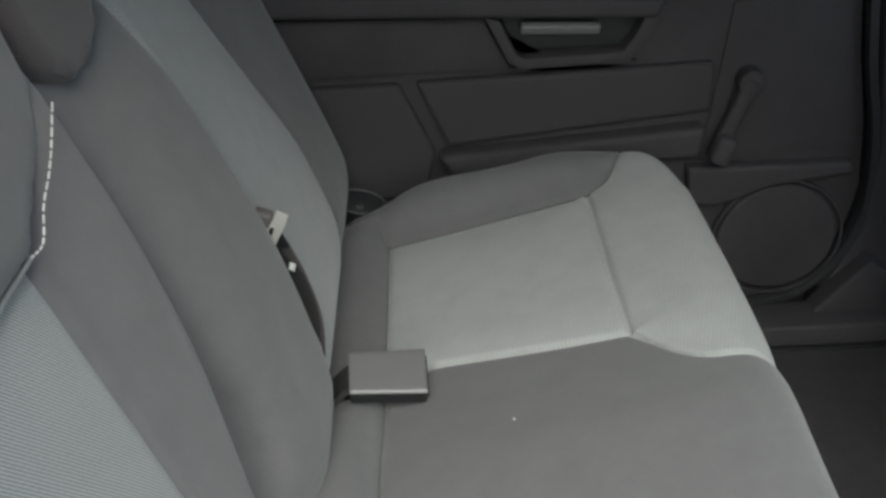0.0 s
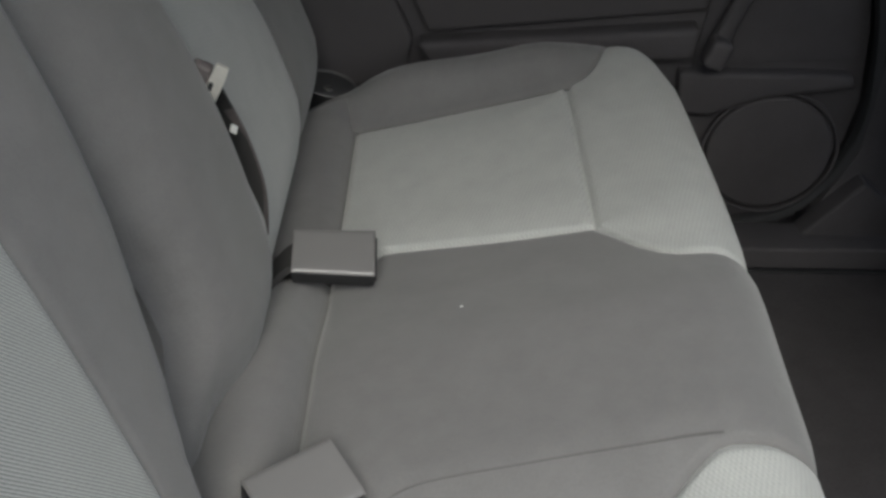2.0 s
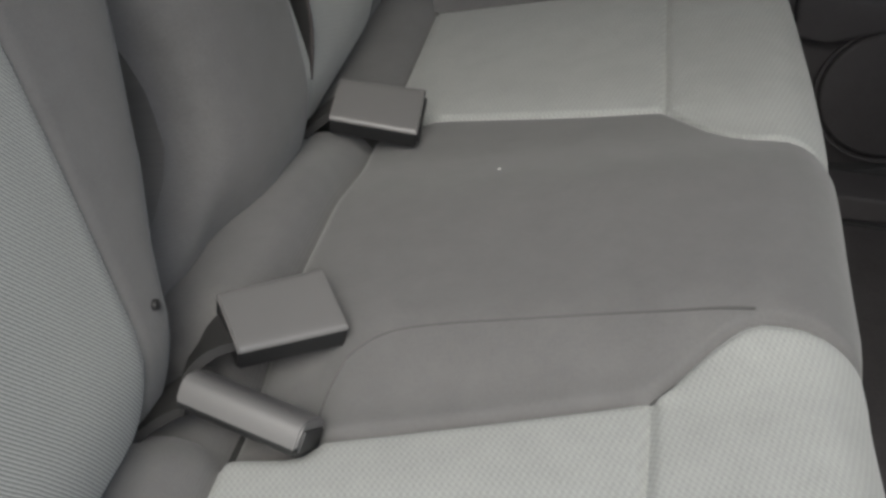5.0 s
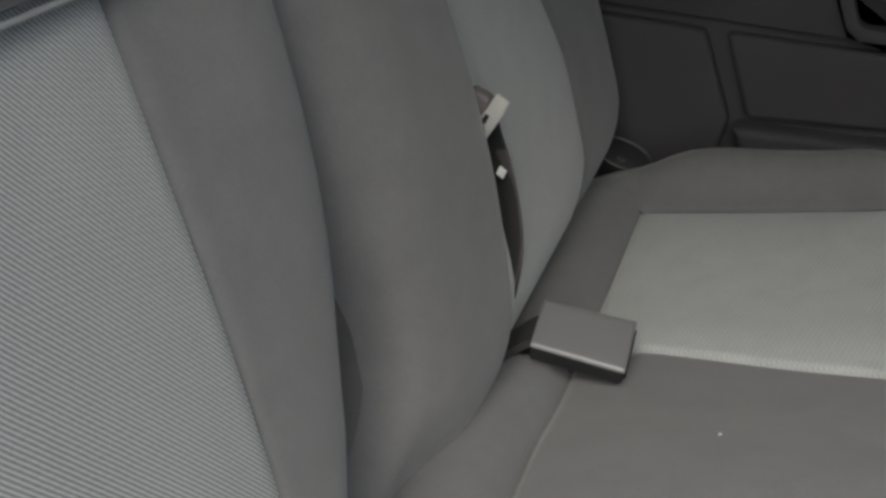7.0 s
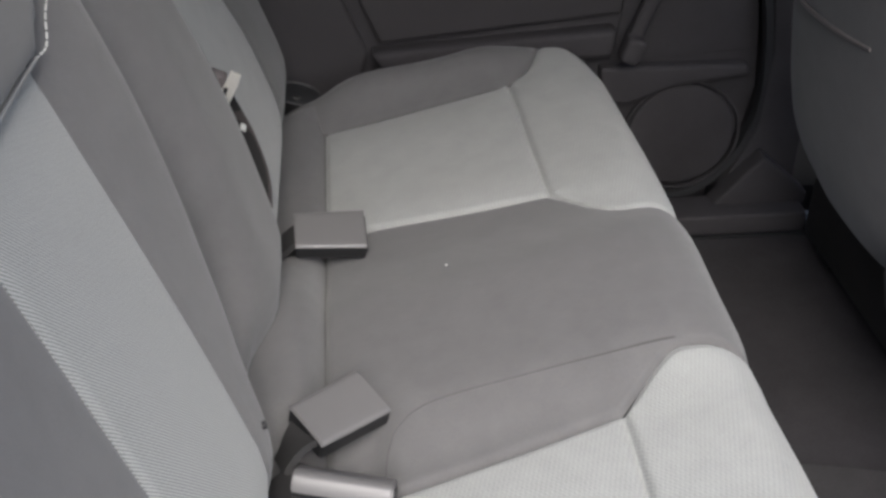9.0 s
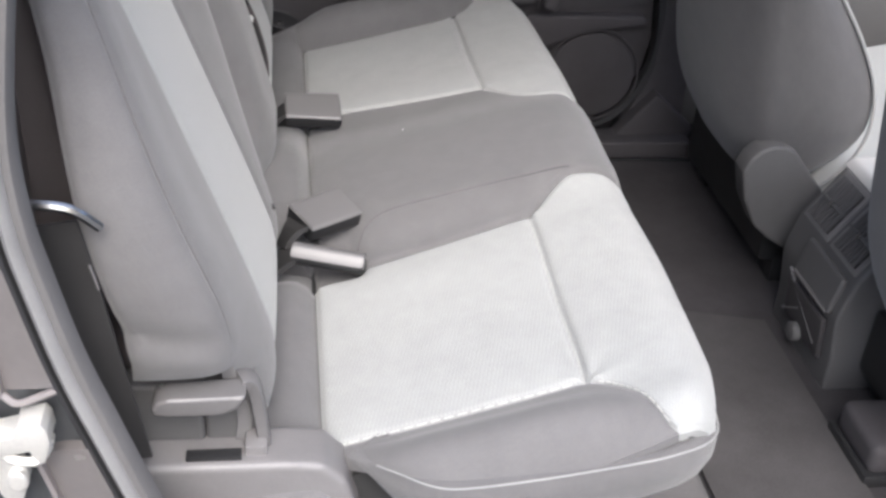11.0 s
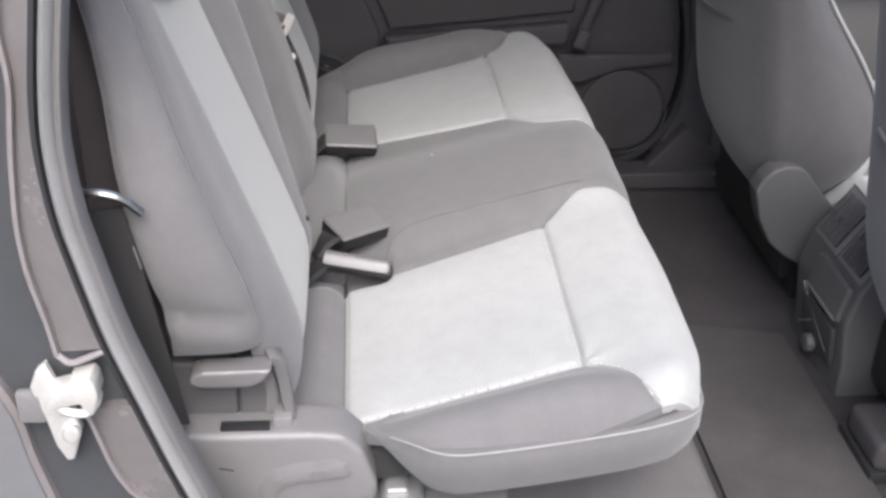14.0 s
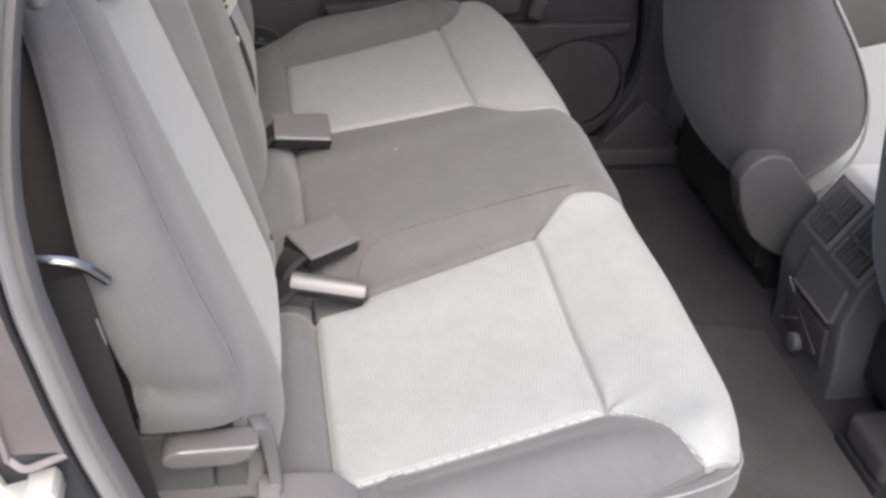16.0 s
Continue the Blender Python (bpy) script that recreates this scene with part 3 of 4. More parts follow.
cup = thing("belt_anchor_cover", "black plastic belt anchor beside the far bolster", "trim cover")
anchor_at = pose(0.084, 1.262, 0.293, 24, 14, 0)
oval = [(0.038 * math.cos(k * math.pi / 16), 0.021 * math.sin(k * math.pi / 16)) for k in range(33)]
part("cover", moved(prism([(x * 0.97, y * 0.97) for x, y in oval[:-1]], "z", -0.035, 0.001, 0.002), anchor_at), BLACK, cup)
part("rim", moved(sweep([(x, y, 0.0) for x, y in oval], [(0.0018 * math.cos(k * math.pi / 3), 0.0018 * math.sin(k * math.pi / 3)) for k in range(6)]), anchor_at), ANCHOR_RIM, cup, "dull grey rim")
part("pin", moved(prism([(0.0065 * math.cos(k * math.pi / 5), 0.005 * math.sin(k * math.pi / 5)) for k in range(10)], "z", -0.003, 0.003, 0.001), anchor_at @ pose(0.001, -0.009, 0.0)), CHROME, cup, "bright bolt head")

# ---- fittings at the outer end of the backrest ----
lever = thing("fold_lever", "grey plastic backrest release lever above its base cover", "lever")
grip = prism([(-0.037, -0.001), (-0.033, 0.006), (-0.022, 0.0105), (0.036, 0.0115), (0.050, 0.0115), (0.040, -0.004), (0.026, -0.0105), (-0.026, -0.0105), (-0.034, -0.007)], "y", -0.016, 0.014, 0.005, 4)
part("grip", moved(grip, pose(0.0057, 0.0819, 0.3755, 0, 0, 0)), LEVER, lever)
part("stem", sweep(smooth_path([(0.0475, 0.0934, 0.3849), (0.0559, 0.0965, 0.3833), (0.0611, 0.0986, 0.3729), (0.0653, 0.1017, 0.3415), (0.0694, 0.1038, 0.2956)], 20),
                   [(-0.005, -0.010), (-0.006, -0.008), (-0.006, 0.008), (-0.005, 0.010), (0.005, 0.010), (0.006, 0.008), (0.006, -0.008), (0.005, -0.010)]), LEVER, lever)
cover = thing("hinge_cover", "grey plastic cover over the seat hinge", "trim cover")
part("shell", prism([(-0.0486, 0.3039), (0.0977, 0.3018), (0.1269, 0.2976), (0.1478, 0.2747), (0.1625, 0.2266), (0.1604, 0.2040), (0.1050, 0.2040), (0.0880, 0.1920), (0.0760, 0.1300), (-0.0380, 0.1300)], "y", 0.0662, 0.1247, 0.010, 4), GREY_PLASTIC, cover)
part("inner_wall", box(-0.0716, 0.0120, 0.1059, 0.1372, 0.2245, 0.3708, 0.006, 3), TRIM_CAP, cover)
part("inner_wall", box(0.0125, 0.0621, 0.1075, 0.1372, 0.2245, 0.3708, 0.006, 3), TRIM_CAP, cover)
part("slot", box(-0.0047, 0.0475, 0.0745, 0.0865, 0.3018, 0.3081, 0.001), BLACK, cover)
part("slot_rim", box(0.0506, 0.0715, 0.0808, 0.1184, 0.2976, 0.3133, 0.003), GREY_PLASTIC, cover)

part("scratch", moved(box(-0.008, 0.008, -0.0006, 0.0006, -0.001, 0.001), pose(-0.0006, 0.0664, 0.2579, 0, 12, 0)), RUBBER_DARK, cover, "short dark scratch")

guide = thing("belt_guide", "grey bent metal belt guide at the backrest edge", "belt guide")
part("bar", tube(smooth_path([(-0.15, 0.040, 0.606), (-0.102, 0.035, 0.609), (-0.078, 0.035, 0.607), (-0.064, 0.037, 0.600), (-0.050, 0.042, 0.584)], 16), 0.0042), CHROME, guide)
strap = thing("seat_belt", "dark belt webbing hanging beside the backrest", "seat belt")
part("webbing", sweep(smooth_path([(-0.082, 0.048, 0.585), (-0.072, 0.05, 0.52), (-0.058, 0.052, 0.42), (-0.045, 0.054, 0.33)], 14), [(-0.022, -0.0015), (-0.022, 0.0015), (0.014, 0.0015), (0.014, -0.0015)]), WEB, strap)
part("clip", moved(box(-0.0007, 0.0007, -0.002, 0.001, -0.012, 0.012, 0.0003), pose(-0.060, 0.0455, 0.535, 0, -12, 0)), GREY_PLASTIC, strap)
catch = thing("backrest_catch", "grey plastic backrest catch beside the headrest", "catch")
part("handle", moved(box(-0.007, 0.007, -0.007, 0.007, -0.040, 0.040, 0.006, 3), pose(-0.085, 0.083, 0.818, 0, -12, 0)), SILVER, catch)

# ---- car body: floor, roof, walls ----
def structure(name, bm, material, label, parent=None, smooth=True):
    ob = part(name, bm, material, parent, label, smooth)
    if not parent:
        tagged(ob, label, name.split("_")[0], "", "structure")
    return ob


structure("ground", box(-60, 60, -60, 60, -0.42, -0.40), ASPHALT, "grey asphalt outside the car")
structure("floor", box(-0.3, 2.6, 0.0, 1.30, -0.05, -0.004), CARPET, "charcoal carpet on the car floor")
structure("wall_rear", box(-0.55, -0.50, -0.12, 1.42, -0.05, 0.72), TRIM, "dark trim closing the luggage space")
# unseen roof, kept short on the door side so sky light reaches the bench
structure("ceiling", box(-0.55, 1.12, 0.26, 1.455, 1.27, 1.31), ROOF, "unseen pale cloth headliner, cut back to let sky light in")
# added wall instead of far windows, shuts out light from that side
structure("wall_far_upper", box(-0.55, 1.00, 1.455, 1.49, -0.05, 1.31), TRIM, "added dark wall blocking light from the far side")
# unseen, added to block the light a rear window would let in
structure("wall_rear_upper", box(-0.55, -0.50, 0.02, 1.40, 0.72, 1.27), TRIM, "unseen dark wall added to block rear window light")
structure("wall_front", box(1.95, 2.05, -0.1, 1.4, -0.05, 0.72, 0.02), TRIM, "dark dashboard below the windscreen")
# unseen plain door and pillar shape that holds back light ahead of the opening
structure("wall_near", prism([(1.02, -0.30), (2.0, -0.30), (2.0, 0.66), (1.06, 0.66), (0.98, 1.27), (0.92, 1.27), (0.98, 0.5)], "y", -0.14, -0.08), TRIM, "unseen plain front door and pillar wall, blocking light from the near side")
structure("wall_quarter", box(-0.75, -0.34, -0.03, 0.03, -0.30, 1.10), PAINT, "blue-grey rear quarter panel")

# ---- near door opening ----
APERTURE = [(-0.017, 1.112), (-0.056, 0.952), (-0.084, 0.835), (-0.094, 0.786), (-0.104, 0.721), (-0.107, 0.674), (-0.104, 0.620), (-0.097, 0.578), (-0.081, 0.499),
            (-0.060, 0.425), (-0.034, 0.338), (-0.002, 0.247), (0.033, 0.159), (0.082, 0.048), (0.143, -0.081), (0.215, -0.135), (0.300, -0.165), (0.430, -0.175), (1.200, -0.175)]
rim = smooth_path([(x, 0.0, z) for x, z in APERTURE], 84)


def along(section, shift_y=0.0):
    return sweep([(x, y + shift_y, z) for x, y, z in rim], section)


# section: first number points into the opening (towards the bench), second towards -y (outwards)
def band(a, b, ya, yb, thick=0.012, low=-1.0, high=2.0):
    """A strip along the opening's edge; a and b give its borders (outwards from the edge, in metres) by height."""
    bm = bmesh.new()
    rows = []
    line = [p for p in rim if low < p[2] < high]
    n = len(line)
    for i, p in enumerate(line):
        d = (Vector(line[min(i + 1, n - 1)]) - Vector(line[max(i - 1, 0)])).normalized()
        side = Vector((-d.z, 0, d.x))
        z = p[2]
        lo, hi = Vector(p) - side * a(z), Vector(p) - side * b(z)
        rows.append([bm.verts.new(q) for q in (lo + Vector((0, ya, 0)), hi + Vector((0, yb, 0)), hi + Vector((0, yb + thick, 0)), lo + Vector((0, ya + thick, 0)))])
    for i in range(n - 1):
        for j in range(4):
            bm.faces.new((rows[i][j], rows[i][(j + 1) % 4], rows[i + 1][(j + 1) % 4], rows[i + 1][j]))
    bm.faces.new(rows[0])
    bm.faces.new(rows[-1][::-1])
    return bm


tagged(structure("trim_seal", along([(0.0000, -0.0566), (0.0025, -0.0664), (0.0062, -0.0701), (0.0105, -0.0664), (0.0129, -0.0566), (0.0123, -0.0443), (0.0000, -0.0418)][::-1], 0.0272), RUBBER, "grey rubber door seal round the opening"), "", "door seal")
structure("trim_seal_lip", along([(0.0123, -0.0541), (0.0178, -0.0541), (0.0203, -0.0492), (0.0197, -0.0320), (0.0123, -0.0320)], 0.0211), SEAL_INNER, "dull inner lip of the door seal")
structure("trim_joint", along([(-0.0074, -0.0541), (-0.0006, -0.0615), (-0.0006, 0.0000), (-0.0074, 0.0000)], 0.0211), RUBBER_DARK, "dark joint beside the door seal")
jamb_w = lambda z: spline([(0.291, 0.027), (0.318, 0.044), (0.350, 0.052), (0.423, 0.049), (0.479, 0.049), (0.515, 0.044), (0.571, 0.042), (0.593, 0.039), (0.668, 0.026), (0.730, 0.021), (0.780, 0.030), (0.866, 0.034)], z)
body_w = lambda z: spline([(0.251, 0.135), (0.296, 0.130), (0.387, 0.121), (0.457, 0.113), (0.620, 0.148), (0.804, 0.197)], z)
jamb = structure("door_jamb", band(lambda z: 0.006, jamb_w, -0.0343, -0.0220, 0.012, 0.479), JAMB, "painted door jamb, paled as by sky reflection")
structure("jamb_lower", band(lambda z: 0.006, jamb_w, -0.0343, -0.0220, 0.012, -1.0, 0.438), JAMB, "", jamb)
for lo_z, hi_z in ((0.479, 2.0), (-1.0, 0.438)):
    structure("lip", band(lambda z: jamb_w(z) - 0.001, lambda z: jamb_w(z) + 0.003, -0.0306, -0.0306, 0.012, lo_z, hi_z), LIP, "pale folded edge", jamb)
structure("ledge", tube(smooth_path([(-0.125, -0.0269, 0.476), (-0.114, -0.0318, 0.471), (-0.099, -0.0318, 0.476), (-0.082, -0.0318, 0.483)], 12), 0.0032), LIP, "pale ledge", jamb)
structure("wall_jamb", band(lambda z: 0.004, lambda z: body_w(z) + 0.004, -0.0171, -0.0121), PAINT, "blue-grey painted body edge")
structure("trim_panel_edge", band(lambda z: body_w(z) - 0.001, lambda z: body_w(z) + 0.004, -0.0220, -0.0269), LIP, "pale edge of the body panel")
structure("wall_body", band(lambda z: body_w(z) + 0.004, lambda z: 0.45, -0.0294, -0.0417), GREY_PAINT, "grey painted rear body panel")

striker = thing("door_striker", "pale zinc door striker screwed to the body edge", "door striker")
at = pose(-0.133, -0.0294, 0.413) @ Matrix.Scale(1.28, 4)
part("plate", moved(prism([(-0.003, 0.046), (-0.010, 0.040), (-0.016, 0.026), (-0.009, -0.002), (-0.005, -0.027), (0.001, -0.041), (0.006, -0.040), (0.010, -0.028), (0.015, -0.013), (0.012, 0.003), (0.003, 0.027)], "y", -0.004, 0.004, 0.0015, 3), at), ZINC, striker)
part("block", moved(prism([(0.002, 0.031), (0.014, 0.034), (0.016, 0.040), (0.031, 0.043), (0.034, 0.038), (0.035, 0.028), (0.030, 0.012), (0.025, 0.013), (0.022, 0.022), (0.004, 0.019), (-0.002, 0.018)], "y", -0.020, 0.002, 0.0012, 2), at), ZINC, striker)
part("loop", moved(tube(smooth_path([(0.002, 0.0, 0.014), (0.008, -0.016, 0.015), (0.024, -0.018, 0.013), (0.030, -0.010, 0.016), (0.030, 0.0, 0.018)], 14), 0.0034), at), ZINC, striker)
part("screw", moved(prism([(0.007 * math.cos(i), 0.009 * math.sin(i)) for i in [k * math.pi / 6 for k in range(12)]], "y", -0.009, 0.0, 0.003, 3), at @ pose(0.008, 0, -0.014)), ZINC, striker)
part("buffer", moved(box(-0.028, -0.008, -0.004, 0.004, -0.006, 0.021, 0.003), at), GREY_PLASTIC, striker, "grey plastic buffer")
structure("trim_inner", prism([(-0.30, 0.30), (-0.005, 0.30), (-0.010, 0.388), (-0.014, 0.442), (-0.022, 0.524), (-0.040, 0.571), (-0.070, 0.627), (-0.088, 0.68), (-0.100, 0.75), (-0.12, 1.10), (-0.30, 1.10)], "y", 0.146, 0.162, 0.004), TRIM_BROWN, "brown-grey trim inside the opening")
structure("wall_post", box(-0.30, -0.12, 0.005, 0.142, -0.05, 1.10, 0.01), TRIM_BROWN, "brown-grey inner face of the rear pillar")
structure("wall_sill", box(-0.05, 1.2, 0.004, 0.07, -0.40, -0.055, 0.008), TRIM, "door sill below the opening")

bracket = thing("seat_mounting", "grey metal seat mounting below the bench cushion", "seat mount")
part("rail", box(0.096, 0.315, 0.092, 0.145, 0.122, 0.177, 0.006, 3), GREY_PLASTIC, bracket)
part("cap", box(0.165, 0.216, 0.072, 0.133, 0.146, 0.195, 0.010, 4), SILVER, bracket)
part("lug", box(0.171, 0.198, 0.086, 0.128, 0.188, 0.203, 0.005, 3), SILVER, bracket)
part("clamp", box(0.102, 0.150, 0.074, 0.104, 0.134, 0.182, 0.006, 3), SILVER, bracket)
part("foot", box(0.12, 0.30, 0.108, 0.138, -0.004, 0.155, 0.004), BLACK, bracket)
part("foot", box(0.12, 0.30, 1.21, 1.24, -0.004, 0.24, 0.004), BLACK, bracket)
structure("floor_riser", prism([(0.25, -0.004), (0.598, -0.004), (0.600, 0.088), (0.588, 0.100), (0.25, 0.100)], "y", 0.11, 1.19, 0.006), RISER, "grey carpeted floor step below the bench")
mat = thing("floor_mat", "worn grey carpet floor mat with a straight edge", "floor mat")
part("mat", prism([(0.652, 0.03), (0.872, 0.03), (0.874, 0.676), (0.74, 0.708), (0.652, 0.72)], "z", -0.006, 0.004, 0.0015), MAT, mat)

# ---- far rear door ----
door = tagged(new("door_rear"), "dark grained plastic inner panel of the closed rear door", "car door", "", "structure")
D = 1.345
edge = [(-0.30, 0.03), (0.70, 0.030), (0.755, 0.055), (0.800, 0.10), (0.832, 0.165), (0.842, 0.23), (0.832, 0.34), (0.812, 0.44), (0.79, 0.62), (0.775, 0.70), (-0.30, 0.70)]
part("panel", prism(edge, "y", D + 0.012, D + 0.08, 0.006), TRIM, door)
part("upper_panel", prism([(-0.29, 0.580), (0.505, 0.548), (0.56, 0.552), (0.78, 0.58), (0.765, 0.69), (-0.29, 0.69)], "y", D - 0.012, D + 0.02, 0.010, 3), TRIM, door)
part("armrest", prism([(-0.10, 0.590), (0.27, 0.572), (0.515, 0.556), (0.505, 0.530), (0.29, 0.540), (-0.10, 0.555)], "y", D - 0.045, D + 0.02, 0.010, 3), TRIM, door)
part("middle_panel", prism([(-0.29, 0.545), (0.275, 0.528), (0.31, 0.460), (0.35, 0.452), (0.47, 0.455), (0.49, 0.453), (-0.29, 0.446)], "y", D - 0.004, D + 0.02, 0.006, 2), TRIM, door)
bez = part("handle_surround", prism([(0.270, 0.538), (0.302, 0.470), (0.318, 0.458), (0.472, 0.462), (0.500, 0.498), (0.520, 0.545), (0.497, 0.543), (0.478, 0.502), (0.462, 0.478), (0.324, 0.474), (0.314, 0.480), (0.292, 0.530)], "y", D - 0.026, D + 0.02, 0.004, 2), TRIM, door)
part("recess", prism([(0.295, 0.530), (0.318, 0.476), (0.462, 0.479), (0.480, 0.503), (0.495, 0.530)], "y", D + 0.004, D + 0.02), BLACK, bez)
part("door_handle", moved(box(-0.055, 0.055, -0.006, 0.006, -0.008, 0.008, 0.004, 3), pose(0.376, D - 0.012, 0.512, 25, 2.5, 0)), GREY_PLASTIC, bez, "worn pale grey pull handle")
part("lower_insert", prism([(0.172, 0.436), (0.60, 0.446), (0.60, 0.372), (0.40, 0.352), (0.215, 0.334)], "y", D - 0.004, D + 0.02, 0.008, 3), TRIM_LOW, door)
part("rear_insert", prism([(-0.29, 0.434), (0.148, 0.434), (0.196, 0.325), (0.18, 0.25), (-0.29, 0.25)], "y", D - 0.004, D + 0.02, 0.008, 3), TRIM_LOW, door)
part("front_panel", prism([(0.62, 0.53), (0.78, 0.55), (0.805, 0.42), (0.825, 0.30), (0.59, 0.285), (0.61, 0.44)], "y", D + 0.008, D + 0.02, 0.003, 2), TRIM, door)
part("pocket_shelf", prism([(0.20, 0.325), (0.40, 0.338), (0.59, 0.352), (0.585, 0.305), (0.22, 0.29)], "y", D - 0.022, D + 0.02, 0.010, 3), TRIM, door)
part("speaker_shelf", prism([(0.57, 0.282), (0.815, 0.280), (0.822, 0.262), (0.70, 0.245), (0.62, 0.215), (0.575, 0.22)], "y", D - 0.012, D + 0.02, 0.007, 3), TRIM, door)
c0 = (0.720, 0.150)
grille = prism([(c0[0] + 0.093 * math.cos(a), c0[1] + 0.093 * math.sin(a)) for a in [k * math.pi / 20 for k in range(40)]], "y", D - 0.004, D + 0.02, 0.006, 3)
sp = part("speaker", grille, TRIM, door)
part("speaker_ring", sweep([(c0[0] + 0.100 * math.cos(a), D - 0.002, c0[1] + 0.100 * math.sin(a)) for a in [k * 2 * math.pi / 48 for k in range(49)]],
                           [(0.002, 0.004), (0.002, -0.002), (-0.002, -0.002), (-0.002, 0.004)]), TRIM, sp)
crank = part("window_crank", moved(box(-0.012, 0.012, -0.016, 0.004, -0.068, 0.060, 0.009, 3), pose(0.630, D - 0.012, 0.372, 0, 20, 0)), TRIM, door)
part("knob", moved(box(-0.015, 0.015, -0.035, 0.0, -0.022, 0.020, 0.009, 3), pose(0.612, D - 0.016, 0.325, 0, 20, 0)), TRIM, crank)
part("hub", moved(prism([(0.019 * math.cos(a), 0.019 * math.sin(a)) for a in [k * math.pi / 8 for k in range(16)]], "y", -0.02, 0.01, 0.004), pose(0.648, D - 0.006, 0.420)), TRIM, crank)
part("door_seal", sweep([(x, D + 0.004, z) for x, _, z in smooth_path([(0.66, 0, 0.020), (0.755, 0, 0.045), (0.808, 0, 0.092), (0.842, 0, 0.16), (0.853, 0, 0.23), (0.843, 0, 0.34), (0.822, 0, 0.44), (0.80, 0, 0.62)], 40)],
                        [(0.006, 0.008), (0.006, -0.012), (-0.006, -0.012), (-0.006, 0.008)]), RUBBER_DARK, door)

structure("wall_far", prism([(0.80, -0.02), (0.93, -0.02), (0.93, 0.70), (0.92, 1.27), (0.84, 1.27), (0.80, 0.70), (0.855, 0.30), (0.85, 0.16), (0.80, 0.05)], "y", 1.335, 1.42, 0.008), TRIM, "dark pillar trim between the doors")
structure("wall_side", prism([(-0.55, -0.05), (2.0, -0.05), (2.0, 0.03), (-0.55, 0.03)], "y", 1.40, 1.45), TRIM, "dark lower body side")
sill = tagged(new("trim_sill"), "scuffed dark plastic sill trim below the far door", "sill trim", "", "structure")
part("tread", box(0.40, 0.935, 1.262, 1.335, -0.003, 0.034, 0.006, 3), TRIM, sill)
part("corner", prism([(0.775, 0.030), (0.94, 0.028), (0.945, 0.05), (0.858, 0.125), (0.835, 0.10), (0.80, 0.058)], "y", 1.30, 1.34, 0.006, 3), TRIM, sill)
part("guide_strip", box(0.60, 0.935, 1.252, 1.262, -0.02, 0.0, 0.002), BLACK, sill)

# far front door, seen past the front seat
fdoor = tagged(new("door_front"), "grey inner panel of the closed front door", "car door", "", "structure")
part("panel", prism([(0.935, 0.03), (1.95, 0.03), (1.95, 0.60), (0.935, 0.63)], "y", D + 0.01, D + 0.07, 0.008), TRIM_CAP, fdoor)
part("armrest", prism([(0.95, 0.480), (1.60, 0.450), (1.60, 0.415), (0.95, 0.432)], "y", D - 0.05, D + 0.02, 0.010, 3), GREY_PLASTIC, fdoor)
part("lower_panel", prism([(0.95, 0.408), (1.70, 0.40), (1.75, 0.20), (1.0, 0.22)], "y", D - 0.008, D + 0.02, 0.010, 3), TRIM_CAP, fdoor)
part("window_ledge", box(0.94, 1.9, D - 0.02, D + 0.05, 0.62, 0.645, 0.008), ROOF, fdoor)
structure("window_2", box(1.04, 1.9, 1.375, 1.380, 0.65, 1.10), GLASS, "front door window glass").visible_shadow = False


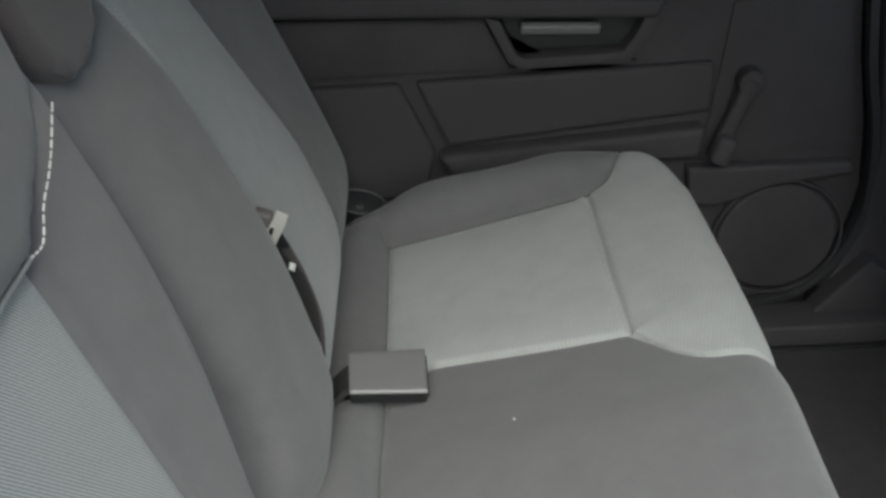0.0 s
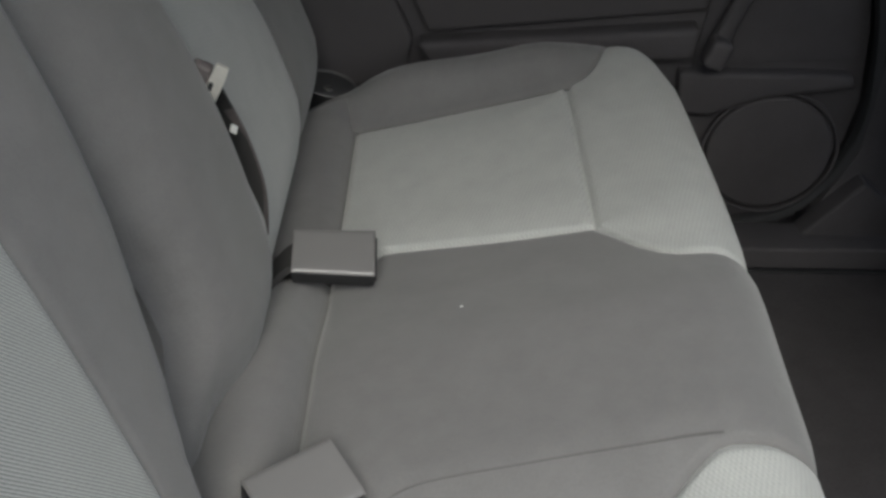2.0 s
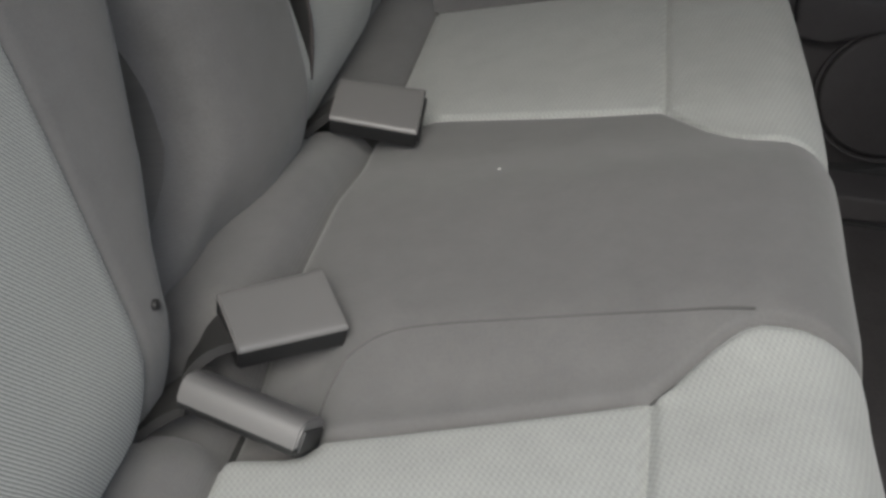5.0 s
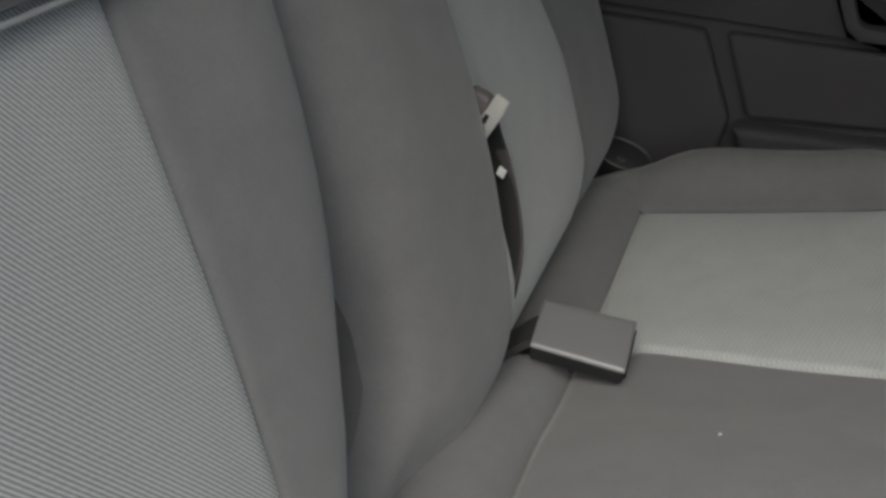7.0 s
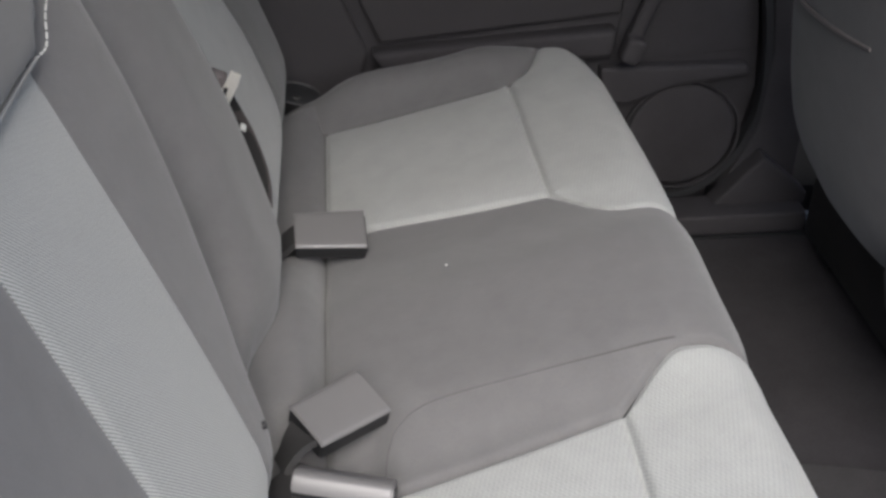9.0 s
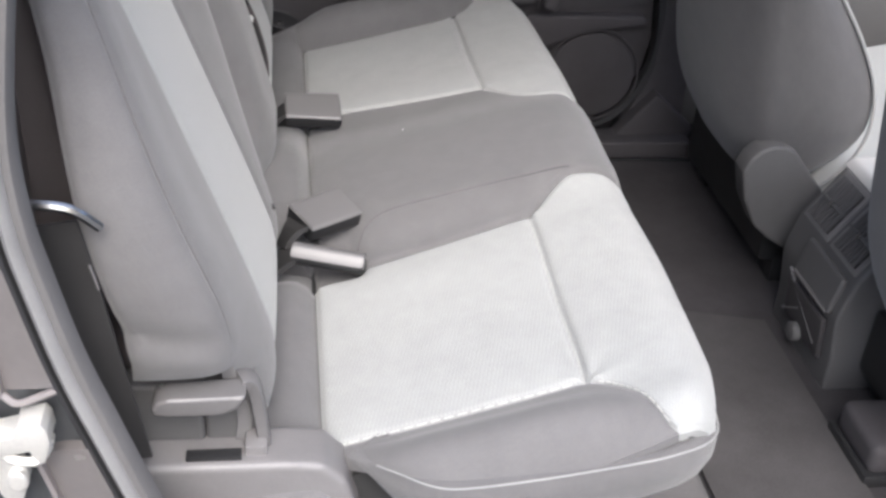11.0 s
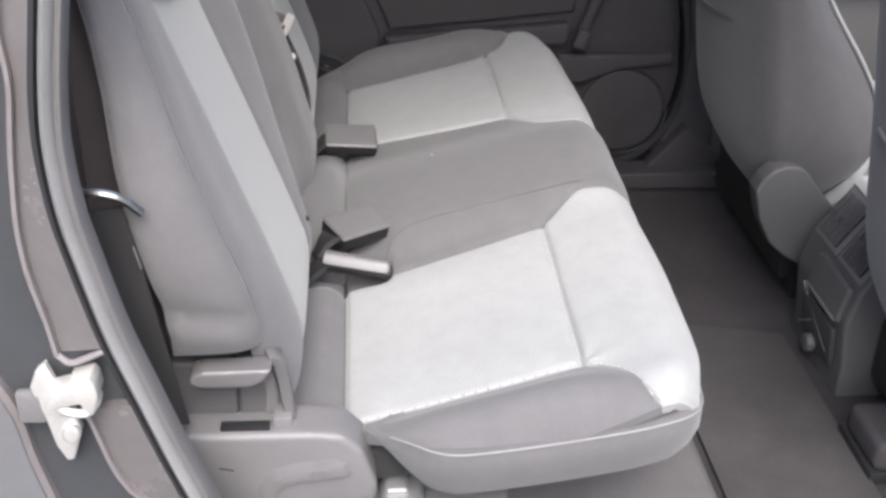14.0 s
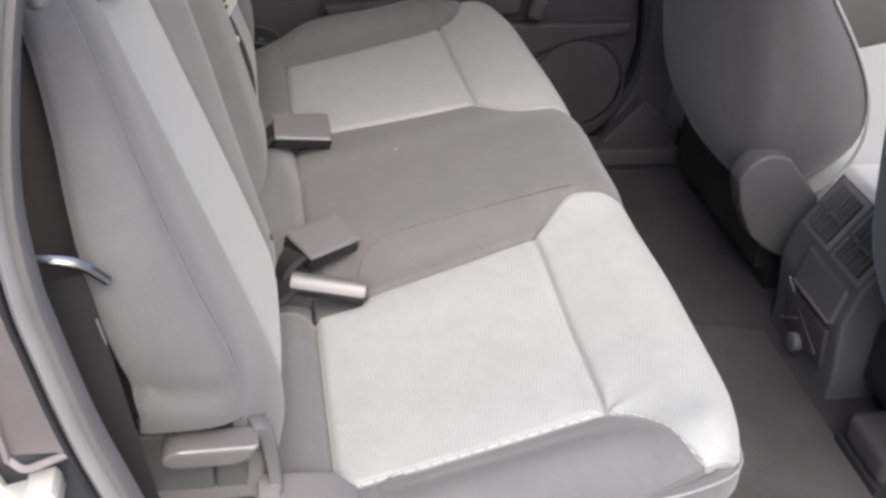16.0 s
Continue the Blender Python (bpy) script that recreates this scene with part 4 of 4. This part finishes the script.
# ---- front seats ----
def front_seat(far):
    """Front seat: back with a slanted rear face and a deep side bolster, light cushion ahead of it."""
    ob = thing("front_seat", "charcoal cloth front seat backrest seen from behind" if far else "charcoal cloth front seat beside the open door", "car seat", "front seats")
    wy = (lambda y: y) if far else (lambda y: W - y)
    dx = 0.0 if far else 0.045
    rear = [(0.18, 0.868), (0.25, 0.828), (0.30, 0.812), (0.40, 0.796), (0.50, 0.782), (0.66, 0.755), (0.80, 0.728), (0.92, 0.712), (0.965, 0.725), (0.98, 0.75)]
    ahead = [(0.18, 0.915), (0.207, 0.960), (0.233, 0.988), (0.265, 1.008), (0.31, 1.018), (0.38, 1.005), (0.45, 0.968), (0.546, 0.900), (0.647, 0.837), (0.76, 0.790), (0.92, 0.755), (0.965, 0.752), (0.98, 0.751)]

    def surf(u, v):
        """u is the height, v runs round the section from the door side over the rear to the inboard side."""
        xr, xa = spline(rear, u), spline(ahead, u)
        narrow = 0.03 * step(0.55, 0.95, u) + 0.10 * step(0.40, 0.16, u) ** 2 * 0.5
        yi, yo = (0.775 if far else 0.80) + narrow, 1.215 - narrow
        if v < 0.30:
            k = v / 0.30
            return Vector((lerp(xa, xr + 0.03, k) + dx, wy(yo + 0.012 * math.sin(k * math.pi)), u))
        if v < 0.70:
            k = (v - 0.30) / 0.40
            round_off = 0.03 * (abs(2 * k - 1) ** 4)
            return Vector((xr + round_off - 0.006 * math.sin(k * math.pi) + dx, wy(lerp(yo, yi, k)), u))
        k = (v - 0.70) / 0.30
        return Vector((lerp(xr + 0.03, xa, k) + dx, wy(yi - 0.022 * math.sin(k * math.pi)), u))

    part("backrest", panel(surf, 0.185, 0.975, const(0.0), const(1.0), 40, 60, thick=0.02, seam=0.0, turn=-1.0 if far else 1.0), SEAT_DARK, ob)
    edge_pts = [(spline(ahead, z) + dx + 0.001, wy(0.771 + 0.03 * step(0.55, 0.95, z)), z) for z in [0.20 + 0.02 * i for i in range(37)]]
    part("piping", tube(edge_pts, 0.0030), PIPING, ob, "sewn edge paled as its thin highlight piping")
    part("front_pad", prism([(spline(ahead, z) + dx - 0.012, z) for z in (0.2, 0.3, 0.4, 0.5, 0.6, 0.7, 0.8, 0.93)] + [(spline(rear, z) + dx + 0.025, z) for z in (0.93, 0.8, 0.6, 0.4, 0.2)], "y", wy(0.815), wy(1.18)), SEAT_DARK, ob)
    part("seat_cushion", prism([(0.93 + dx, 0.14), (1.00 + dx, 0.24), (1.12 + dx, 0.245), (1.40 + dx, 0.30), (1.48 + dx, 0.27), (1.46 + dx, 0.12)], "y", wy(0.755), wy(1.235), 0.03, 4), LIGHT, ob, "light grey cloth seat cushion")
    part("pocket_edge", tube(smooth_path([(0.786 + dx, wy(1.165), 0.510), (0.779 + dx, wy(1.137), 0.495), (0.777 + dx, wy(1.094), 0.482), (0.776 + dx, wy(1.04), 0.482), (0.776 + dx, wy(0.96), 0.489), (0.780 + dx, wy(0.886), 0.499)], 20), 0.003), LIP, ob, "elastic edge of the map pocket")
    cap = [(0.816, 0.238), (0.826, 0.261), (0.840, 0.276), (0.860, 0.284), (0.880, 0.283), (0.898, 0.275), (0.921, 0.247), (0.960, 0.203), (0.968, 0.15), (0.945, 0.105), (0.918, 0.092), (0.885, 0.112), (0.856, 0.137), (0.830, 0.185)]
    if far:
        part("recliner_cover", prism([(x + dx, z) for x, z in cap], "y", wy(0.756), wy(0.80), 0.006, 3), TRIM_CAP, ob, "grey plastic recliner cover")
    part("frame", box(0.90 + dx, 1.40 + dx, min(wy(0.80), wy(1.20)), max(wy(0.80), wy(1.20)), 0.04, 0.15, 0.01), BLACK, ob)
    part("rail", box(0.93 + dx, 1.45 + dx, min(wy(0.80), wy(0.86)), max(wy(0.80), wy(0.86)), -0.006, 0.05, 0.006), BLACK, ob)
    part("rail", box(0.93 + dx, 1.45 + dx, min(wy(1.14), wy(1.20)), max(wy(1.14), wy(1.20)), -0.006, 0.05, 0.006), BLACK, ob)
    return ob


front_seat(True)
front_seat(False)
rail_end = thing("rail_cover", "dark plastic cover on a seat rail end", "trim cover")
part("cover", box(0.874, 0.99, 0.300, 0.408, 0.012, 0.062, 0.016, 4), TRIM, rail_end)
part("base", box(0.868, 0.995, 0.295, 0.414, -0.006, 0.016, 0.004), BLACK, rail_end)

# ---- centre console ----
console = thing("centre_console", "dark plastic centre console with two rear air vents", "console")
prof = [(0.880, -0.004), (0.880, 0.06), (0.870, 0.135), (0.870, 0.150), (0.884, 0.206), (0.940, 0.290), (1.30, 0.295), (1.30, -0.004)]
part("body", prism(prof, "y", 0.505, 0.712, 0.007, 3), TRIM_CAP, console)
part("top", prism([(0.936, 0.288), (0.950, 0.301), (1.30, 0.305), (1.30, 0.290), (0.95, 0.285)], "y", 0.500, 0.717, 0.006, 3), LID, console, "console lid in grey plastic paled as if strongly lit")
slope = pose(0.8825, 0.0, 0.2055, 0, 33.7, 0)
for y0 in (0.517, 0.613):
    vent = part("air_vent", moved(box(-0.003, 0.006, y0, y0 + 0.086, 0.004, 0.098, 0.002), slope), GREY_PLASTIC, console, "framed air vent")
    part("opening", moved(box(-0.0045, 0.003, y0 + 0.008, y0 + 0.078, 0.012, 0.090), slope), BLACK, vent, "", False)
    for i in range(7):
        part("slat", moved(box(-0.010, -0.004, y0 + 0.0115 + i * 0.0096, y0 + 0.0150 + i * 0.0096, 0.012, 0.090, 0.0006), slope), TRIM_CAP, vent)
    part("cross_bar", moved(box(-0.011, -0.005, y0 + 0.008, y0 + 0.078, 0.046, 0.051, 0.0008), slope), TRIM_CAP, vent)
    part("thumb_wheel", moved(box(-0.015, -0.008, y0 + 0.039, y0 + 0.046, 0.044, 0.053, 0.002), slope), CHROME, vent)
part("flap", moved(box(-0.008, 0.004, 0.522, 0.645, -0.066, -0.004, 0.006, 3), pose(0.881, 0, 0.203, 0, 12, 0)), TRIM_CAP, console, "dark ashtray flap")
part("flap_edge", moved(box(-0.0095, -0.006, 0.526, 0.641, -0.066, -0.061, 0.0012), pose(0.881, 0, 0.203, 0, 12, 0)), GREY_PLASTIC, console, "pale lower edge of the flap")
part("lower_recess", moved(box(-0.005, 0.004, 0.530, 0.66, 0.0, 0.075, 0.006, 3), pose(0.876, 0, 0.048, 0, -6, 0)), TRIM_LOW, console)
part("pocket_rib", tube([(0.8655, 0.662, 0.132), (0.871, 0.548, 0.066)], 0.003, 6), GREY_PLASTIC, console, "pale slanted rib")
part("pocket_rib", tube([(0.873, 0.668, 0.050), (0.869, 0.612, 0.088)], 0.003, 6), GREY_PLASTIC, console, "pale slanted rib")
part("socket", moved(prism([(0.016 * math.cos(a), 0.016 * math.sin(a)) for a in [k * math.pi / 8 for k in range(16)]], "x", -0.014, 0.0, 0.003), pose(0.872, 0.604, 0.048)), TRIM_CAP, console)

console.location = (0.022, 0.0, -0.014)

# ---- specks ----
lint = thing("lint", "tiny white speck of lint on the bench cushion", "lint")
part("speck", moved(box(-0.0014, 0.0014, -0.0009, 0.0009, 0.0, 0.0012, 0.0004), pose(*(cushion(0.272, 0.74) + Vector((0, 0, 0.0036))), 0, -14, 30)), THREAD, lint)
